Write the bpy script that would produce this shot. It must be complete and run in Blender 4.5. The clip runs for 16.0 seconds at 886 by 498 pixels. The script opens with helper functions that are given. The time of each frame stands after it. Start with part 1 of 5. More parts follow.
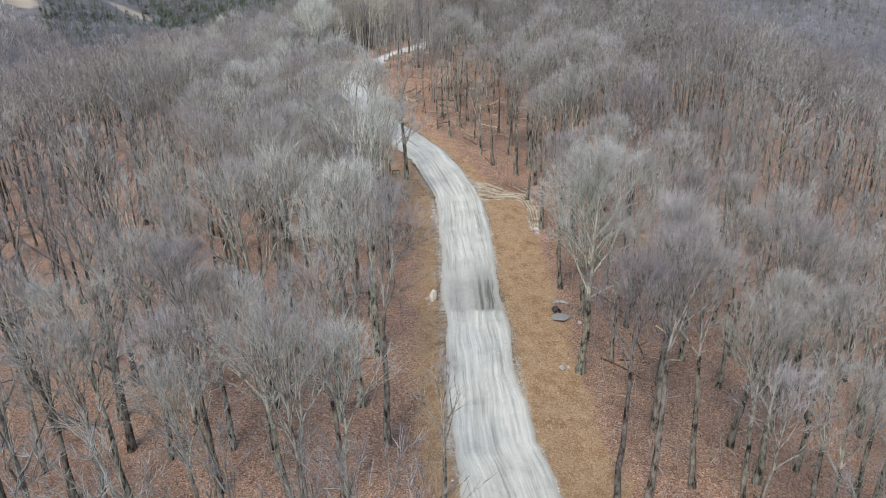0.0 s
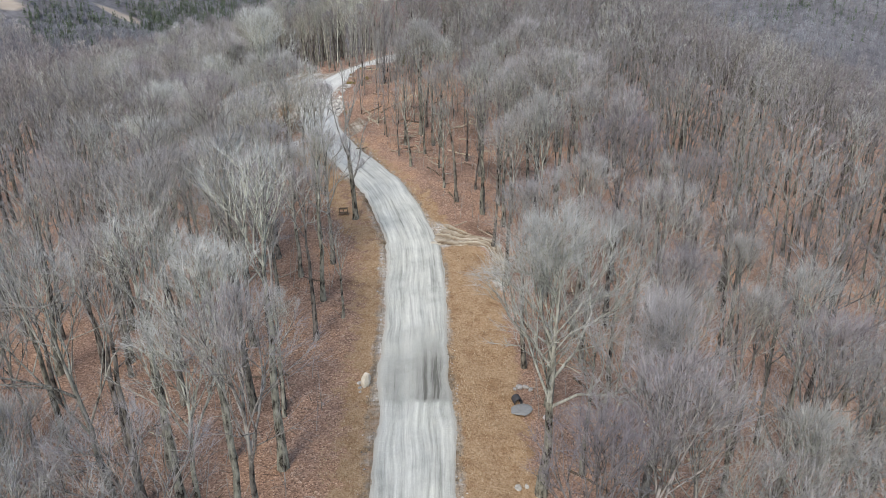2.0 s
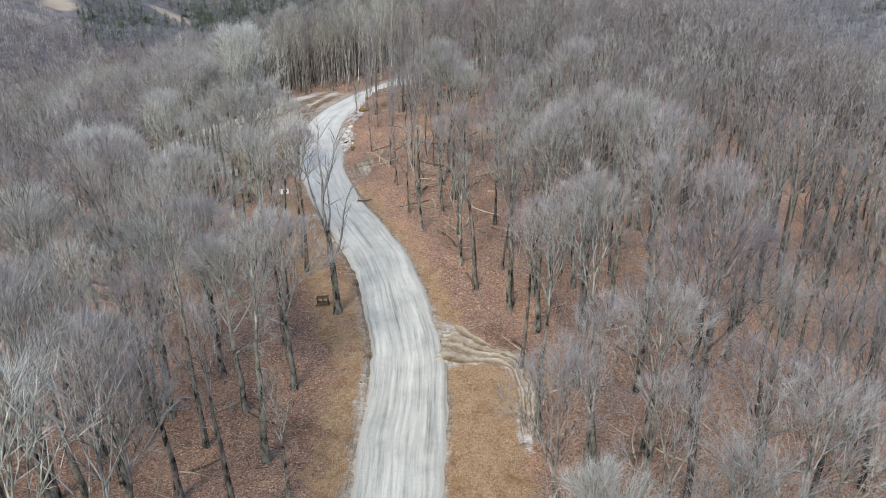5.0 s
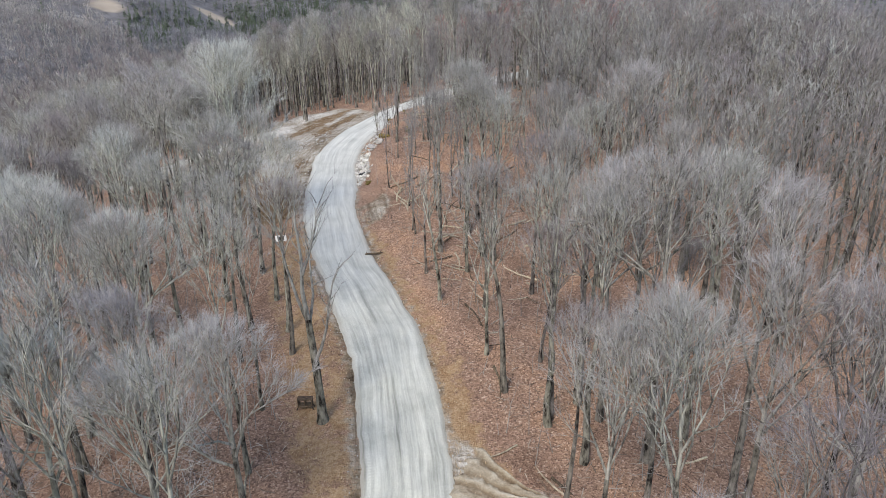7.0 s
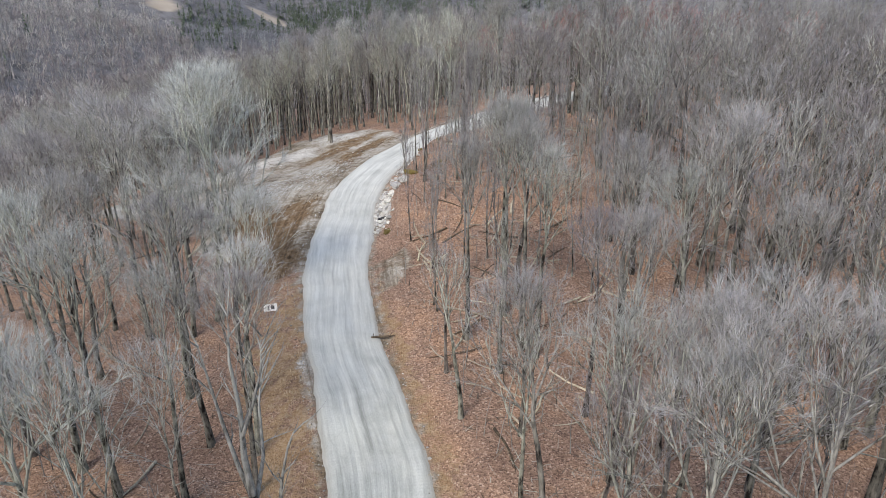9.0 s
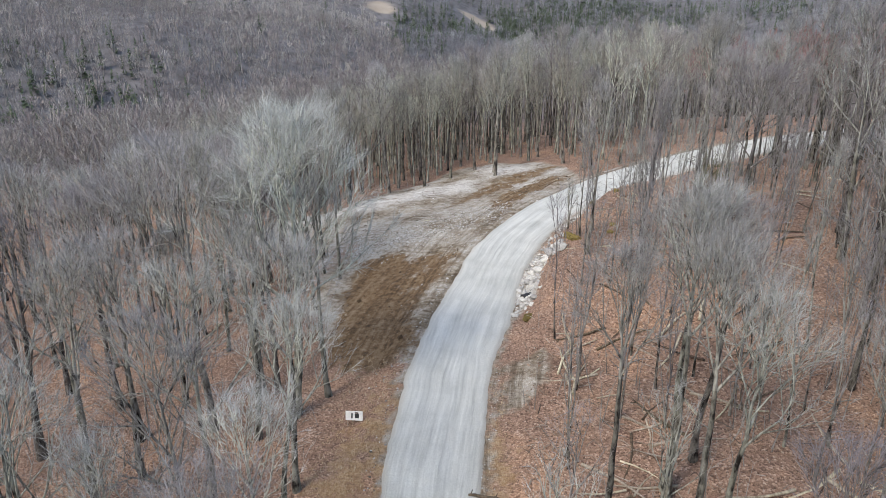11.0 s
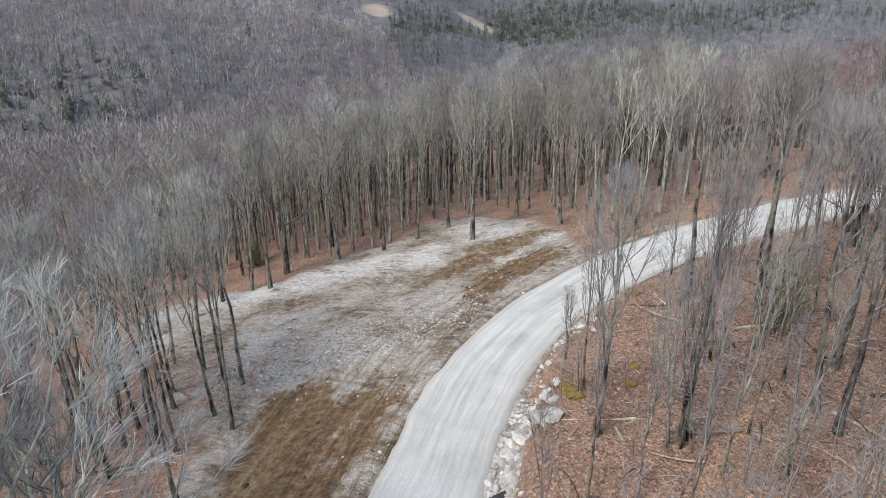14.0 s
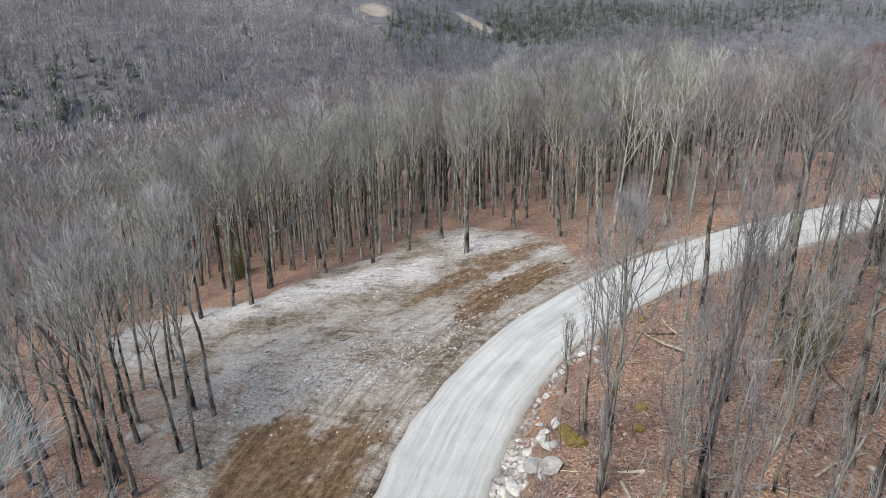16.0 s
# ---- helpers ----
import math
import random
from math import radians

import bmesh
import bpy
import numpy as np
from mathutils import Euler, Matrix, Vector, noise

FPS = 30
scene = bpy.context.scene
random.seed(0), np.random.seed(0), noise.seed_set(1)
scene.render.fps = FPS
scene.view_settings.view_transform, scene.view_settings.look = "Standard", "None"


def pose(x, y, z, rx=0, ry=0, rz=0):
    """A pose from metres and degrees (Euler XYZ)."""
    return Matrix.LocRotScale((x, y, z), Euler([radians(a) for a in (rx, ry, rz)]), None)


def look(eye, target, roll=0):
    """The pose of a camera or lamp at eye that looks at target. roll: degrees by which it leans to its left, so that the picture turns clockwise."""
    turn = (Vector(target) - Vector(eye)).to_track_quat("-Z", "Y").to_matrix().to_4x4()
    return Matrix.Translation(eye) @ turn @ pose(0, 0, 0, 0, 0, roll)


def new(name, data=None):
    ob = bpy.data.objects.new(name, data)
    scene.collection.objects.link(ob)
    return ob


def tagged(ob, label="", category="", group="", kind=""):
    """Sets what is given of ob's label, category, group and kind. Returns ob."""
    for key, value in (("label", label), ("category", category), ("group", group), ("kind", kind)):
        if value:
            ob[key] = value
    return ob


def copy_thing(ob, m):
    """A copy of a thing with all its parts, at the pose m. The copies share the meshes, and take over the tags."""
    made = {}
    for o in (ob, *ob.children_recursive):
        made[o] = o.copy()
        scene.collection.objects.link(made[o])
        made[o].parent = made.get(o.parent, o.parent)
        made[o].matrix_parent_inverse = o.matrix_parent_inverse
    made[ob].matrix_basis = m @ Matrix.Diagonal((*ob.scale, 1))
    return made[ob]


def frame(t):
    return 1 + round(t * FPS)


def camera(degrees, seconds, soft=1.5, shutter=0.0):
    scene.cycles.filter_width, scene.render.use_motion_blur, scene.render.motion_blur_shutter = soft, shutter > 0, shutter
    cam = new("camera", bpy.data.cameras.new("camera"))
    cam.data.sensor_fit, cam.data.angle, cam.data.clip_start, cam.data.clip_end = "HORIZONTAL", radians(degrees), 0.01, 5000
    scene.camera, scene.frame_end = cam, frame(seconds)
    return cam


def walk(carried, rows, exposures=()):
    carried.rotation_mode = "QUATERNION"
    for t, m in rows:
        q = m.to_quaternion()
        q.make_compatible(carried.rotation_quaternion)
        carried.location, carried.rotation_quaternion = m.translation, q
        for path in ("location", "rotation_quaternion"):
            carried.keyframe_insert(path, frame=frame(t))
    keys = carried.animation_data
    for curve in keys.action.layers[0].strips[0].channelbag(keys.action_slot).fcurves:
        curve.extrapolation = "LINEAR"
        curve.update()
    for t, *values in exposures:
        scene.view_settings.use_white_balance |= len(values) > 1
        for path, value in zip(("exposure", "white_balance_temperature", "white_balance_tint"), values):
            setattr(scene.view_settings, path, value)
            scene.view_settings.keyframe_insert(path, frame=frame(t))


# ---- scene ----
cam = camera(65.4, 16.0, soft=0.75)
PATH = [
    (0, (0.641, 0.331, 28.975), (0.623, 2.174, 28.199), -1.1),
    (0.5, (1.898, 3.187, 28.951), (1.885, 5.032, 28.177), -1.0),
    (1, (3.058, 6.251, 28.919), (3.046, 8.096, 28.147), -0.8),
    (1.5, (3.983, 9.377, 28.974), (3.975, 11.223, 28.204), -0.7),
    (2, (4.836, 12.513, 29.087), (4.829, 14.359, 28.318), -0.8),
    (2.5, (5.501, 15.742, 29.155), (5.495, 17.589, 28.388), -0.9),
    (3, (6.093, 19.107, 29.168), (6.073, 20.954, 28.402), -1.0),
    (3.2, (6.262, 20.466, 29.175), (6.226, 22.314, 28.409), -0.9),
    (5.3, (7.479, 34.796, 29.395), (7.329, 36.637, 28.628), -1.0),
    (5.5, (7.554, 36.123, 29.399), (7.403, 37.964, 28.632), -1.1),
    (6, (7.624, 39.438, 29.419), (7.475, 41.28, 28.654), -1.2),
    (6.5, (7.543, 42.839, 29.459), (7.347, 44.677, 28.695), -1.1),
    (7, (7.445, 46.303, 29.48), (7.188, 48.134, 28.719), -0.9),
    (7.5, (7.296, 49.67, 29.51), (6.979, 51.493, 28.751), -0.7),
    (8, (7.067, 53.015, 29.536), (6.697, 54.83, 28.78), -0.3),
    (8.2, (6.959, 54.397, 29.539), (6.586, 56.211, 28.784), -0.3),
    (10.3, (5.681, 69.611, 29.772), (5.094, 71.372, 29.027), -0.5),
    (10.5, (5.512, 71.078, 29.789), (4.809, 72.797, 29.046), -0.4),
    (11, (4.937, 74.667, 29.861), (4.047, 76.297, 29.119), -0.2),
    (11.5, (4.161, 78.065, 29.903), (3.264, 79.692, 29.162), -0.2),
    (12, (3.23, 81.206, 29.938), (2.333, 82.833, 29.197), -0.3),
    (12.5, (2.117, 84.579, 29.968), (1.22, 86.206, 29.228), -0.3),
    (13, (0.949, 87.892, 30.031), (0.05, 89.517, 29.29), -0.5),
    (13.5, (-0.267, 91.04, 30.113), (-1.166, 92.666, 29.373), -0.7),
    (14, (-1.318, 93.622, 30.117), (-2.214, 95.25, 29.378), -0.7),
    (14.5, (-1.958, 95.398, 30.141), (-2.855, 97.026, 29.402), -0.7),
    (15, (-2.372, 96.475, 30.149), (-3.27, 98.102, 29.41), -0.7),
    (15.5, (-2.533, 96.963, 30.072), (-3.426, 98.593, 29.332), -0.6),
    (16, (-2.556, 97.118, 29.897), (-3.45, 98.748, 29.157), -0.6),
]
walk(cam, [(t, look(eye, target, roll)) for t, eye, target, roll in PATH],
     exposures=[(0, 1.12, 7100, 10), (16, 1.12, 7100, 10)])

# ---- light: a bright overcast day ----
SUN_UP, SUN_ROUND = radians(50), radians(200)
world = bpy.data.worlds.new("world")
scene.world = world
world.use_nodes = True
wn = world.node_tree.nodes
sky = wn.new("ShaderNodeTexSky")
sky.sky_type = "NISHITA"
sky.sun_disc = False
sky.sun_elevation, sky.sun_rotation = SUN_UP, SUN_ROUND
sky.air_density, sky.dust_density, sky.ozone_density = 1.0, 1.0, 1.0
wn["Background"].inputs["Strength"].default_value = 0.13
world.node_tree.links.new(sky.outputs["Color"], wn["Background"].inputs["Color"])
sun = new("sun", bpy.data.lights.new("sun", "SUN"))
sun.data.energy, sun.data.angle, sun.data.color = 1.2, radians(20), (1.0, 0.96, 0.9)
sun.matrix_world = look((0, 0, 100), (0 - 100 * math.sin(SUN_ROUND) / math.tan(SUN_UP), 0 - 100 * math.cos(SUN_ROUND) / math.tan(SUN_UP), 0))

# ---- materials ----


def material(name, rough=0.85):
    m = bpy.data.materials.new(name)
    m.use_nodes = True
    b = m.node_tree.nodes["Principled BSDF"]
    b.inputs["Roughness"].default_value = rough
    b.inputs["Specular IOR Level"].default_value = 0.25
    return m, m.node_tree.nodes, m.node_tree.links, b


def noise_tex(n, l, vec, scale, detail=4.0, rough=0.6):
    x = n.new("ShaderNodeTexNoise")
    x.inputs["Scale"].default_value, x.inputs["Detail"].default_value, x.inputs["Roughness"].default_value = scale, detail, rough
    if vec is not None:
        l.new(vec, x.inputs["Vector"])
    return x.outputs["Fac"]


def ramp(n, l, fac, stops):
    r = n.new("ShaderNodeValToRGB")
    e = r.color_ramp.elements
    while len(e) < len(stops):
        e.new(0.5)
    for el, (p, c) in zip(e, stops):
        el.position, el.color = p, (*c, 1)
    l.new(fac, r.inputs["Fac"])
    return r.outputs["Color"]


def mix(n, l, fac, a, b, mode="MIX"):
    m = n.new("ShaderNodeMix")
    m.data_type, m.blend_type = "RGBA", mode
    for socket, value in ((m.inputs["Factor"], fac), (m.inputs["A"], a), (m.inputs["B"], b)):
        if isinstance(value, (int, float)):
            socket.default_value = value
        elif isinstance(value, tuple):
            socket.default_value = (*value, 1)
        else:
            l.new(value, socket)
    return m.outputs["Result"]


def calc(n, l, op, a, b=0.0, clamp=False):
    m = n.new("ShaderNodeMath")
    m.operation, m.use_clamp = op, clamp
    for socket, value in zip(m.inputs, (a, b)):
        if isinstance(value, (int, float)):
            socket.default_value = value
        else:
            l.new(value, socket)
    return m.outputs["Value"]


def bump(n, l, b, height, strength, distance):
    k = n.new("ShaderNodeBump")
    k.inputs["Strength"].default_value, k.inputs["Distance"].default_value = strength, distance
    l.new(height, k.inputs["Height"])
    l.new(k.outputs["Normal"], b.inputs["Normal"])


def scaled(n, l, vec, s):
    m = n.new("ShaderNodeMapping")
    m.inputs["Scale"].default_value = s
    l.new(vec, m.inputs["Vector"])
    return m.outputs["Vector"]


def bark(name, dark, pale, streak=0.5, rough=0.9, vary="object"):
    """Bark with lengthwise streaks, lichen blotches and a tint of its own for each tree."""
    m, n, l, b = material(name, rough)
    pos = n.new("ShaderNodeNewGeometry").outputs["Position"]
    fine = noise_tex(n, l, scaled(n, l, pos, (9, 9, 1.2)), 1.0, 5)
    blotch = noise_tex(n, l, scaled(n, l, pos, (3.2, 3.2, 1.3)), 1.0, 5, 0.65)
    fac = calc(n, l, "ADD", calc(n, l, "MULTIPLY", fine, streak), calc(n, l, "MULTIPLY", blotch, 1 - streak))
    col = ramp(n, l, fac, [(0.4, dark), (0.5, tuple(0.45 * a + 0.55 * c for a, c in zip(dark, pale))), (0.61, pale)])
    if vary == "object":
        own = n.new("ShaderNodeSeparateColor")
        l.new(n.new("ShaderNodeObjectInfo").outputs["Color"], own.inputs["Color"])
        r = own.outputs["Red"]
    elif vary == "loose":
        r = n.new("ShaderNodeObjectInfo").outputs["Random"]
    else:
        a = n.new("ShaderNodeAttribute")
        a.attribute_name = "tint"
        r = a.outputs["Fac"]
    tint = ramp(n, l, r, [(0.0, (0.6, 0.55, 0.58)), (0.2, (0.95, 0.96, 0.9)), (0.4, (0.8, 0.73, 0.75)), (0.6, (1.05, 1.07, 1.0)), (0.72, (0.98, 0.93, 0.95)), (0.86, (1.2, 1.23, 1.15)), (1.0, (1.42, 1.42, 1.35))])
    l.new(mix(n, l, 1.0, col, tint, "MULTIPLY"), b.inputs["Base Color"])
    bump(n, l, b, fine, 0.5, 0.03)
    return m


TRUNK = bark("trunk_bark", (0.014, 0.011, 0.009), (0.3, 0.29, 0.25), 0.25)
LIMB = bark("limb_bark", (0.07, 0.065, 0.058), (0.47, 0.462, 0.412), 0.45)
YOUNG_LIMB = bark("young_limb_bark", (0.1, 0.096, 0.09), (0.42, 0.412, 0.392), 0.45)
YOUNG_TWIG = bark("young_twig_bark", (0.17, 0.163, 0.163), (0.4, 0.39, 0.388), 0.3)
TWIG = bark("twig_bark", (0.2, 0.194, 0.196), (0.49, 0.482, 0.484), 0.3)
WOOD_TRUNK = bark("woods_trunk_bark", (0.014, 0.011, 0.009), (0.23, 0.218, 0.19), 0.3, vary="tint")
WOOD_LIMB = bark("woods_limb_bark", (0.08, 0.075, 0.07), (0.31, 0.3, 0.275), 0.45, vary="tint")
WOOD_TWIG = bark("woods_twig_bark", (0.14, 0.132, 0.136), (0.36, 0.35, 0.354), 0.3, vary="tint")
RED_TWIG = bark("budding_twig_bark", (0.2, 0.11, 0.106), (0.37, 0.22, 0.21), 0.3, vary="tint")
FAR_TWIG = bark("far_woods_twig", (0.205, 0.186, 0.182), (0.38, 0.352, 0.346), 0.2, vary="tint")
# the same far twigs with blue-grey distance haze put into the colour
HAZE_TWIG = bark("hazed_valley_twig", (0.15, 0.151, 0.166), (0.26, 0.262, 0.286), 0.2, vary="tint")
WARM_TWIG = bark("ridge_woods_twig", (0.19, 0.17, 0.165), (0.37, 0.341, 0.337), 0.25, vary="tint")
STAND_TWIG = bark("stand_twig_bark", (0.22, 0.215, 0.19), (0.44, 0.432, 0.39), 0.3, vary="tint")
PALE_LIMB = bark("pale_lichened_limb", (0.15, 0.146, 0.13), (0.46, 0.455, 0.41), 0.4)
PALE_TWIG = bark("pale_twig_bark", (0.28, 0.275, 0.277), (0.5, 0.494, 0.496), 0.3)
STAND_LIMB = bark("stand_limb_bark", (0.2, 0.198, 0.17), (0.48, 0.475, 0.415), 0.4, vary="tint")
STAND_TRUNK = bark("lichened_trunk_bark", (0.09, 0.086, 0.074), (0.46, 0.452, 0.39), 0.5, vary="tint")
EDGE_LIMB = bark("lichened_limb_bark", (0.12, 0.118, 0.1), (0.42, 0.415, 0.36), 0.4)
EDGE_TRUNK = bark("pale_lichened_trunk", (0.022, 0.019, 0.016), (0.3, 0.288, 0.246), 0.3)
UNDER_TWIG = bark("undergrowth_bark", (0.13, 0.115, 0.108), (0.4, 0.375, 0.35), 0.4, vary="loose")
PALE_POLE = bark("peeled_pole", (0.28, 0.24, 0.175), (0.58, 0.515, 0.405), 0.5, vary="loose")
POLE = bark("weathered_pole", (0.24, 0.205, 0.155), (0.54, 0.485, 0.39), 0.6, vary="loose")


def ground_material():
    m, n, l, b = material("woodland_ground", 0.95)
    pos = n.new("ShaderNodeNewGeometry").outputs["Position"]
    zone = n.new("ShaderNodeAttribute")
    zone.attribute_name = "zone"
    part_ = n.new("ShaderNodeSeparateColor")
    l.new(zone.outputs["Color"], part_.inputs["Color"])
    field = n.new("ShaderNodeAttribute")
    field.attribute_name = "field"
    # fallen leaves
    v = n.new("ShaderNodeTexVoronoi")
    v.inputs["Scale"].default_value = 12.0
    l.new(pos, v.inputs["Vector"])
    cell = n.new("ShaderNodeSeparateColor")
    l.new(v.outputs["Color"], cell.inputs["Color"])
    leaf = ramp(n, l, cell.outputs["Red"], [(0.0, (0.15, 0.094, 0.068)), (0.25, (0.275, 0.174, 0.125)), (0.7, (0.38, 0.244, 0.175)), (0.93, (0.49, 0.33, 0.242)), (1.0, (0.6, 0.46, 0.36))])
    patch = noise_tex(n, l, pos, 0.22, 6, 0.65)
    leaf = mix(n, l, 1.0, leaf, ramp(n, l, patch, [(0.3, (0.55, 0.53, 0.52)), (0.44, (0.88, 0.87, 0.88)), (0.52, (1.0, 1.0, 1.0)), (0.6, (1.12, 1.07, 1.0)), (0.75, (1.35, 1.28, 1.12))]), "MULTIPLY")
    # dry grass
    straw = noise_tex(n, l, scaled(n, l, pos, (6, 6, 6)), 1.0, 6, 0.7)
    tuft = noise_tex(n, l, pos, 0.8, 5, 0.65)
    grass = ramp(n, l, straw, [(0.3, (0.22, 0.142, 0.075)), (0.5, (0.39, 0.268, 0.16)), (0.7, (0.53, 0.398, 0.265))])
    grass = mix(n, l, 1.0, grass, ramp(n, l, tuft, [(0.3, (0.7, 0.6, 0.52)), (0.5, (1.0, 0.97, 0.95)), (0.7, (1.12, 1.12, 1.12))]), "MULTIPLY")
    # pale silt with drag marks
    turn_ = n.new("ShaderNodeMapping")
    turn_.inputs["Rotation"].default_value, turn_.inputs["Scale"].default_value = (0, 0, radians(52)), (0.25, 1.5, 1)
    l.new(pos, turn_.inputs["Vector"])
    warp = n.new("ShaderNodeTexNoise")
    warp.inputs["Scale"].default_value, warp.inputs["Detail"].default_value, warp.inputs["Roughness"].default_value, warp.inputs["Distortion"].default_value = 1.0, 10, 0.72, 1.6
    l.new(turn_.outputs["Vector"], warp.inputs["Vector"])
    drag = warp.outputs["Fac"]
    grit = noise_tex(n, l, pos, 9.0, 4, 0.7)
    clod = noise_tex(n, l, pos, 2.6, 9, 0.8)
    wash = noise_tex(n, l, pos, 0.17, 5, 0.62)
    tone = calc(n, l, "ADD", calc(n, l, "MULTIPLY", drag, 0.3), calc(n, l, "ADD", calc(n, l, "MULTIPLY", wash, 0.5), calc(n, l, "MULTIPLY", clod, 0.2)))
    silt = ramp(n, l, tone, [(0.375, (0.08, 0.055, 0.034)), (0.435, (0.2, 0.163, 0.12)), (0.49, (0.33, 0.295, 0.25)), (0.56, (0.4, 0.378, 0.345)), (0.65, (0.55, 0.54, 0.52))])
    pale_mask = n.new("ShaderNodeAttribute")
    pale_mask.attribute_name = "pale"
    silt = mix(n, l, calc(n, l, "MULTIPLY", pale_mask.outputs["Fac"], calc(n, l, "ADD", calc(n, l, "MULTIPLY", drag, 3.0), -0.85), True), silt, (0.58, 0.57, 0.55))
    follow = n.new("ShaderNodeCombineXYZ")
    for name, socket in (("aside", "X"), ("along", "Y")):
        lane = n.new("ShaderNodeAttribute")
        lane.attribute_name = name
        l.new(lane.outputs["Fac"], follow.inputs[socket])
    lanes = noise_tex(n, l, scaled(n, l, follow.outputs["Vector"], (1.9, 0.07, 1)), 1.0, 7, 0.7)
    beside = n.new("ShaderNodeMapRange")
    beside.interpolation_type = "SMOOTHSTEP"
    beside.inputs["From Min"].default_value, beside.inputs["From Max"].default_value = -13.0, -6.0
    l.new(follow.inputs["X"].links[0].from_socket, beside.inputs["Value"])
    silt = mix(n, l, beside.outputs["Result"], silt, mix(n, l, 1.0, silt, ramp(n, l, lanes, [(0.38, (0.5, 0.45, 0.4)), (0.5, (0.95, 0.93, 0.9)), (0.62, (1.15, 1.15, 1.15))]), "MULTIPLY"))
    mud = noise_tex(n, l, scaled(n, l, pos, (0.42, 0.75, 1)), 1.0, 8, 0.7)
    silt = mix(n, l, calc(n, l, "MULTIPLY", calc(n, l, "SUBTRACT", mud, 0.55), 9.0, True), silt, (0.15, 0.11, 0.075))
    silt = mix(n, l, 1.0, silt, ramp(n, l, clod, [(0.32, (0.5, 0.47, 0.44)), (0.44, (1.0, 0.99, 0.97)), (0.54, (1.14, 1.14, 1.14)), (0.66, (1.45, 1.45, 1.46))]), "MULTIPLY")
    crumb = noise_tex(n, l, pos, 7.5, 6, 0.8)
    silt = mix(n, l, 1.0, silt, ramp(n, l, crumb, [(0.33, (0.55, 0.53, 0.51)), (0.46, (1.04, 1.04, 1.03)), (0.58, (1.12, 1.12, 1.12)), (0.68, (1.45, 1.45, 1.45))]), "MULTIPLY")
    # turned soil
    soil = ramp(n, l, calc(n, l, "ADD", calc(n, l, "MULTIPLY", noise_tex(n, l, pos, 2.2, 8, 0.75), 0.55), calc(n, l, "MULTIPLY", lanes, 0.45)), [(0.39, (0.062, 0.04, 0.022)), (0.5, (0.19, 0.12, 0.064)), (0.62, (0.33, 0.25, 0.165))])
    edge = noise_tex(n, l, pos, 0.9, 6, 0.7)

    def worn(mask, wide=1.0):
        x = calc(n, l, "ADD", mask, calc(n, l, "MULTIPLY", calc(n, l, "SUBTRACT", edge, 0.5), wide))
        r = n.new("ShaderNodeMapRange")
        r.interpolation_type = "SMOOTHSTEP"
        r.inputs["From Min"].default_value, r.inputs["From Max"].default_value = 0.35, 0.65
        l.new(x, r.inputs["Value"])
        return r.outputs["Result"]

    col = mix(n, l, worn(part_.outputs["Red"], 1.7), leaf, grass)
    col = mix(n, l, worn(part_.outputs["Green"]), col, silt)
    col = mix(n, l, worn(part_.outputs["Blue"], 1.4), col, soil)
    brush = n.new("ShaderNodeAttribute")
    brush.attribute_name = "brush"
    tops = n.new("ShaderNodeTexVoronoi")
    tops.inputs["Scale"].default_value = 0.13
    l.new(pos, tops.inputs["Vector"])
    tuft_ = calc(n, l, "ADD", calc(n, l, "MULTIPLY", tops.outputs["Distance"], 0.5), calc(n, l, "MULTIPLY", noise_tex(n, l, pos, 0.5, 7, 0.75), 0.6))
    under = ramp(n, l, tuft_, [(0.3, (0.2, 0.194, 0.2)), (0.55, (0.16, 0.152, 0.155)), (0.75, (0.11, 0.102, 0.103))])
    col = mix(n, l, brush.outputs["Fac"], col, under)
    meadow = ramp(n, l, noise_tex(n, l, pos, 0.02, 4), [(0.3, (0.3, 0.245, 0.19)), (0.7, (0.46, 0.395, 0.325))])
    col = mix(n, l, field.outputs["Fac"], col, meadow)
    l.new(col, b.inputs["Base Color"])
    h = calc(n, l, "ADD", v.outputs["Distance"], calc(n, l, "MULTIPLY", grit, 0.8))
    bump(n, l, b, calc(n, l, "ADD", h, calc(n, l, "MULTIPLY", clod, 2.0)), 0.75, 0.1)
    return m


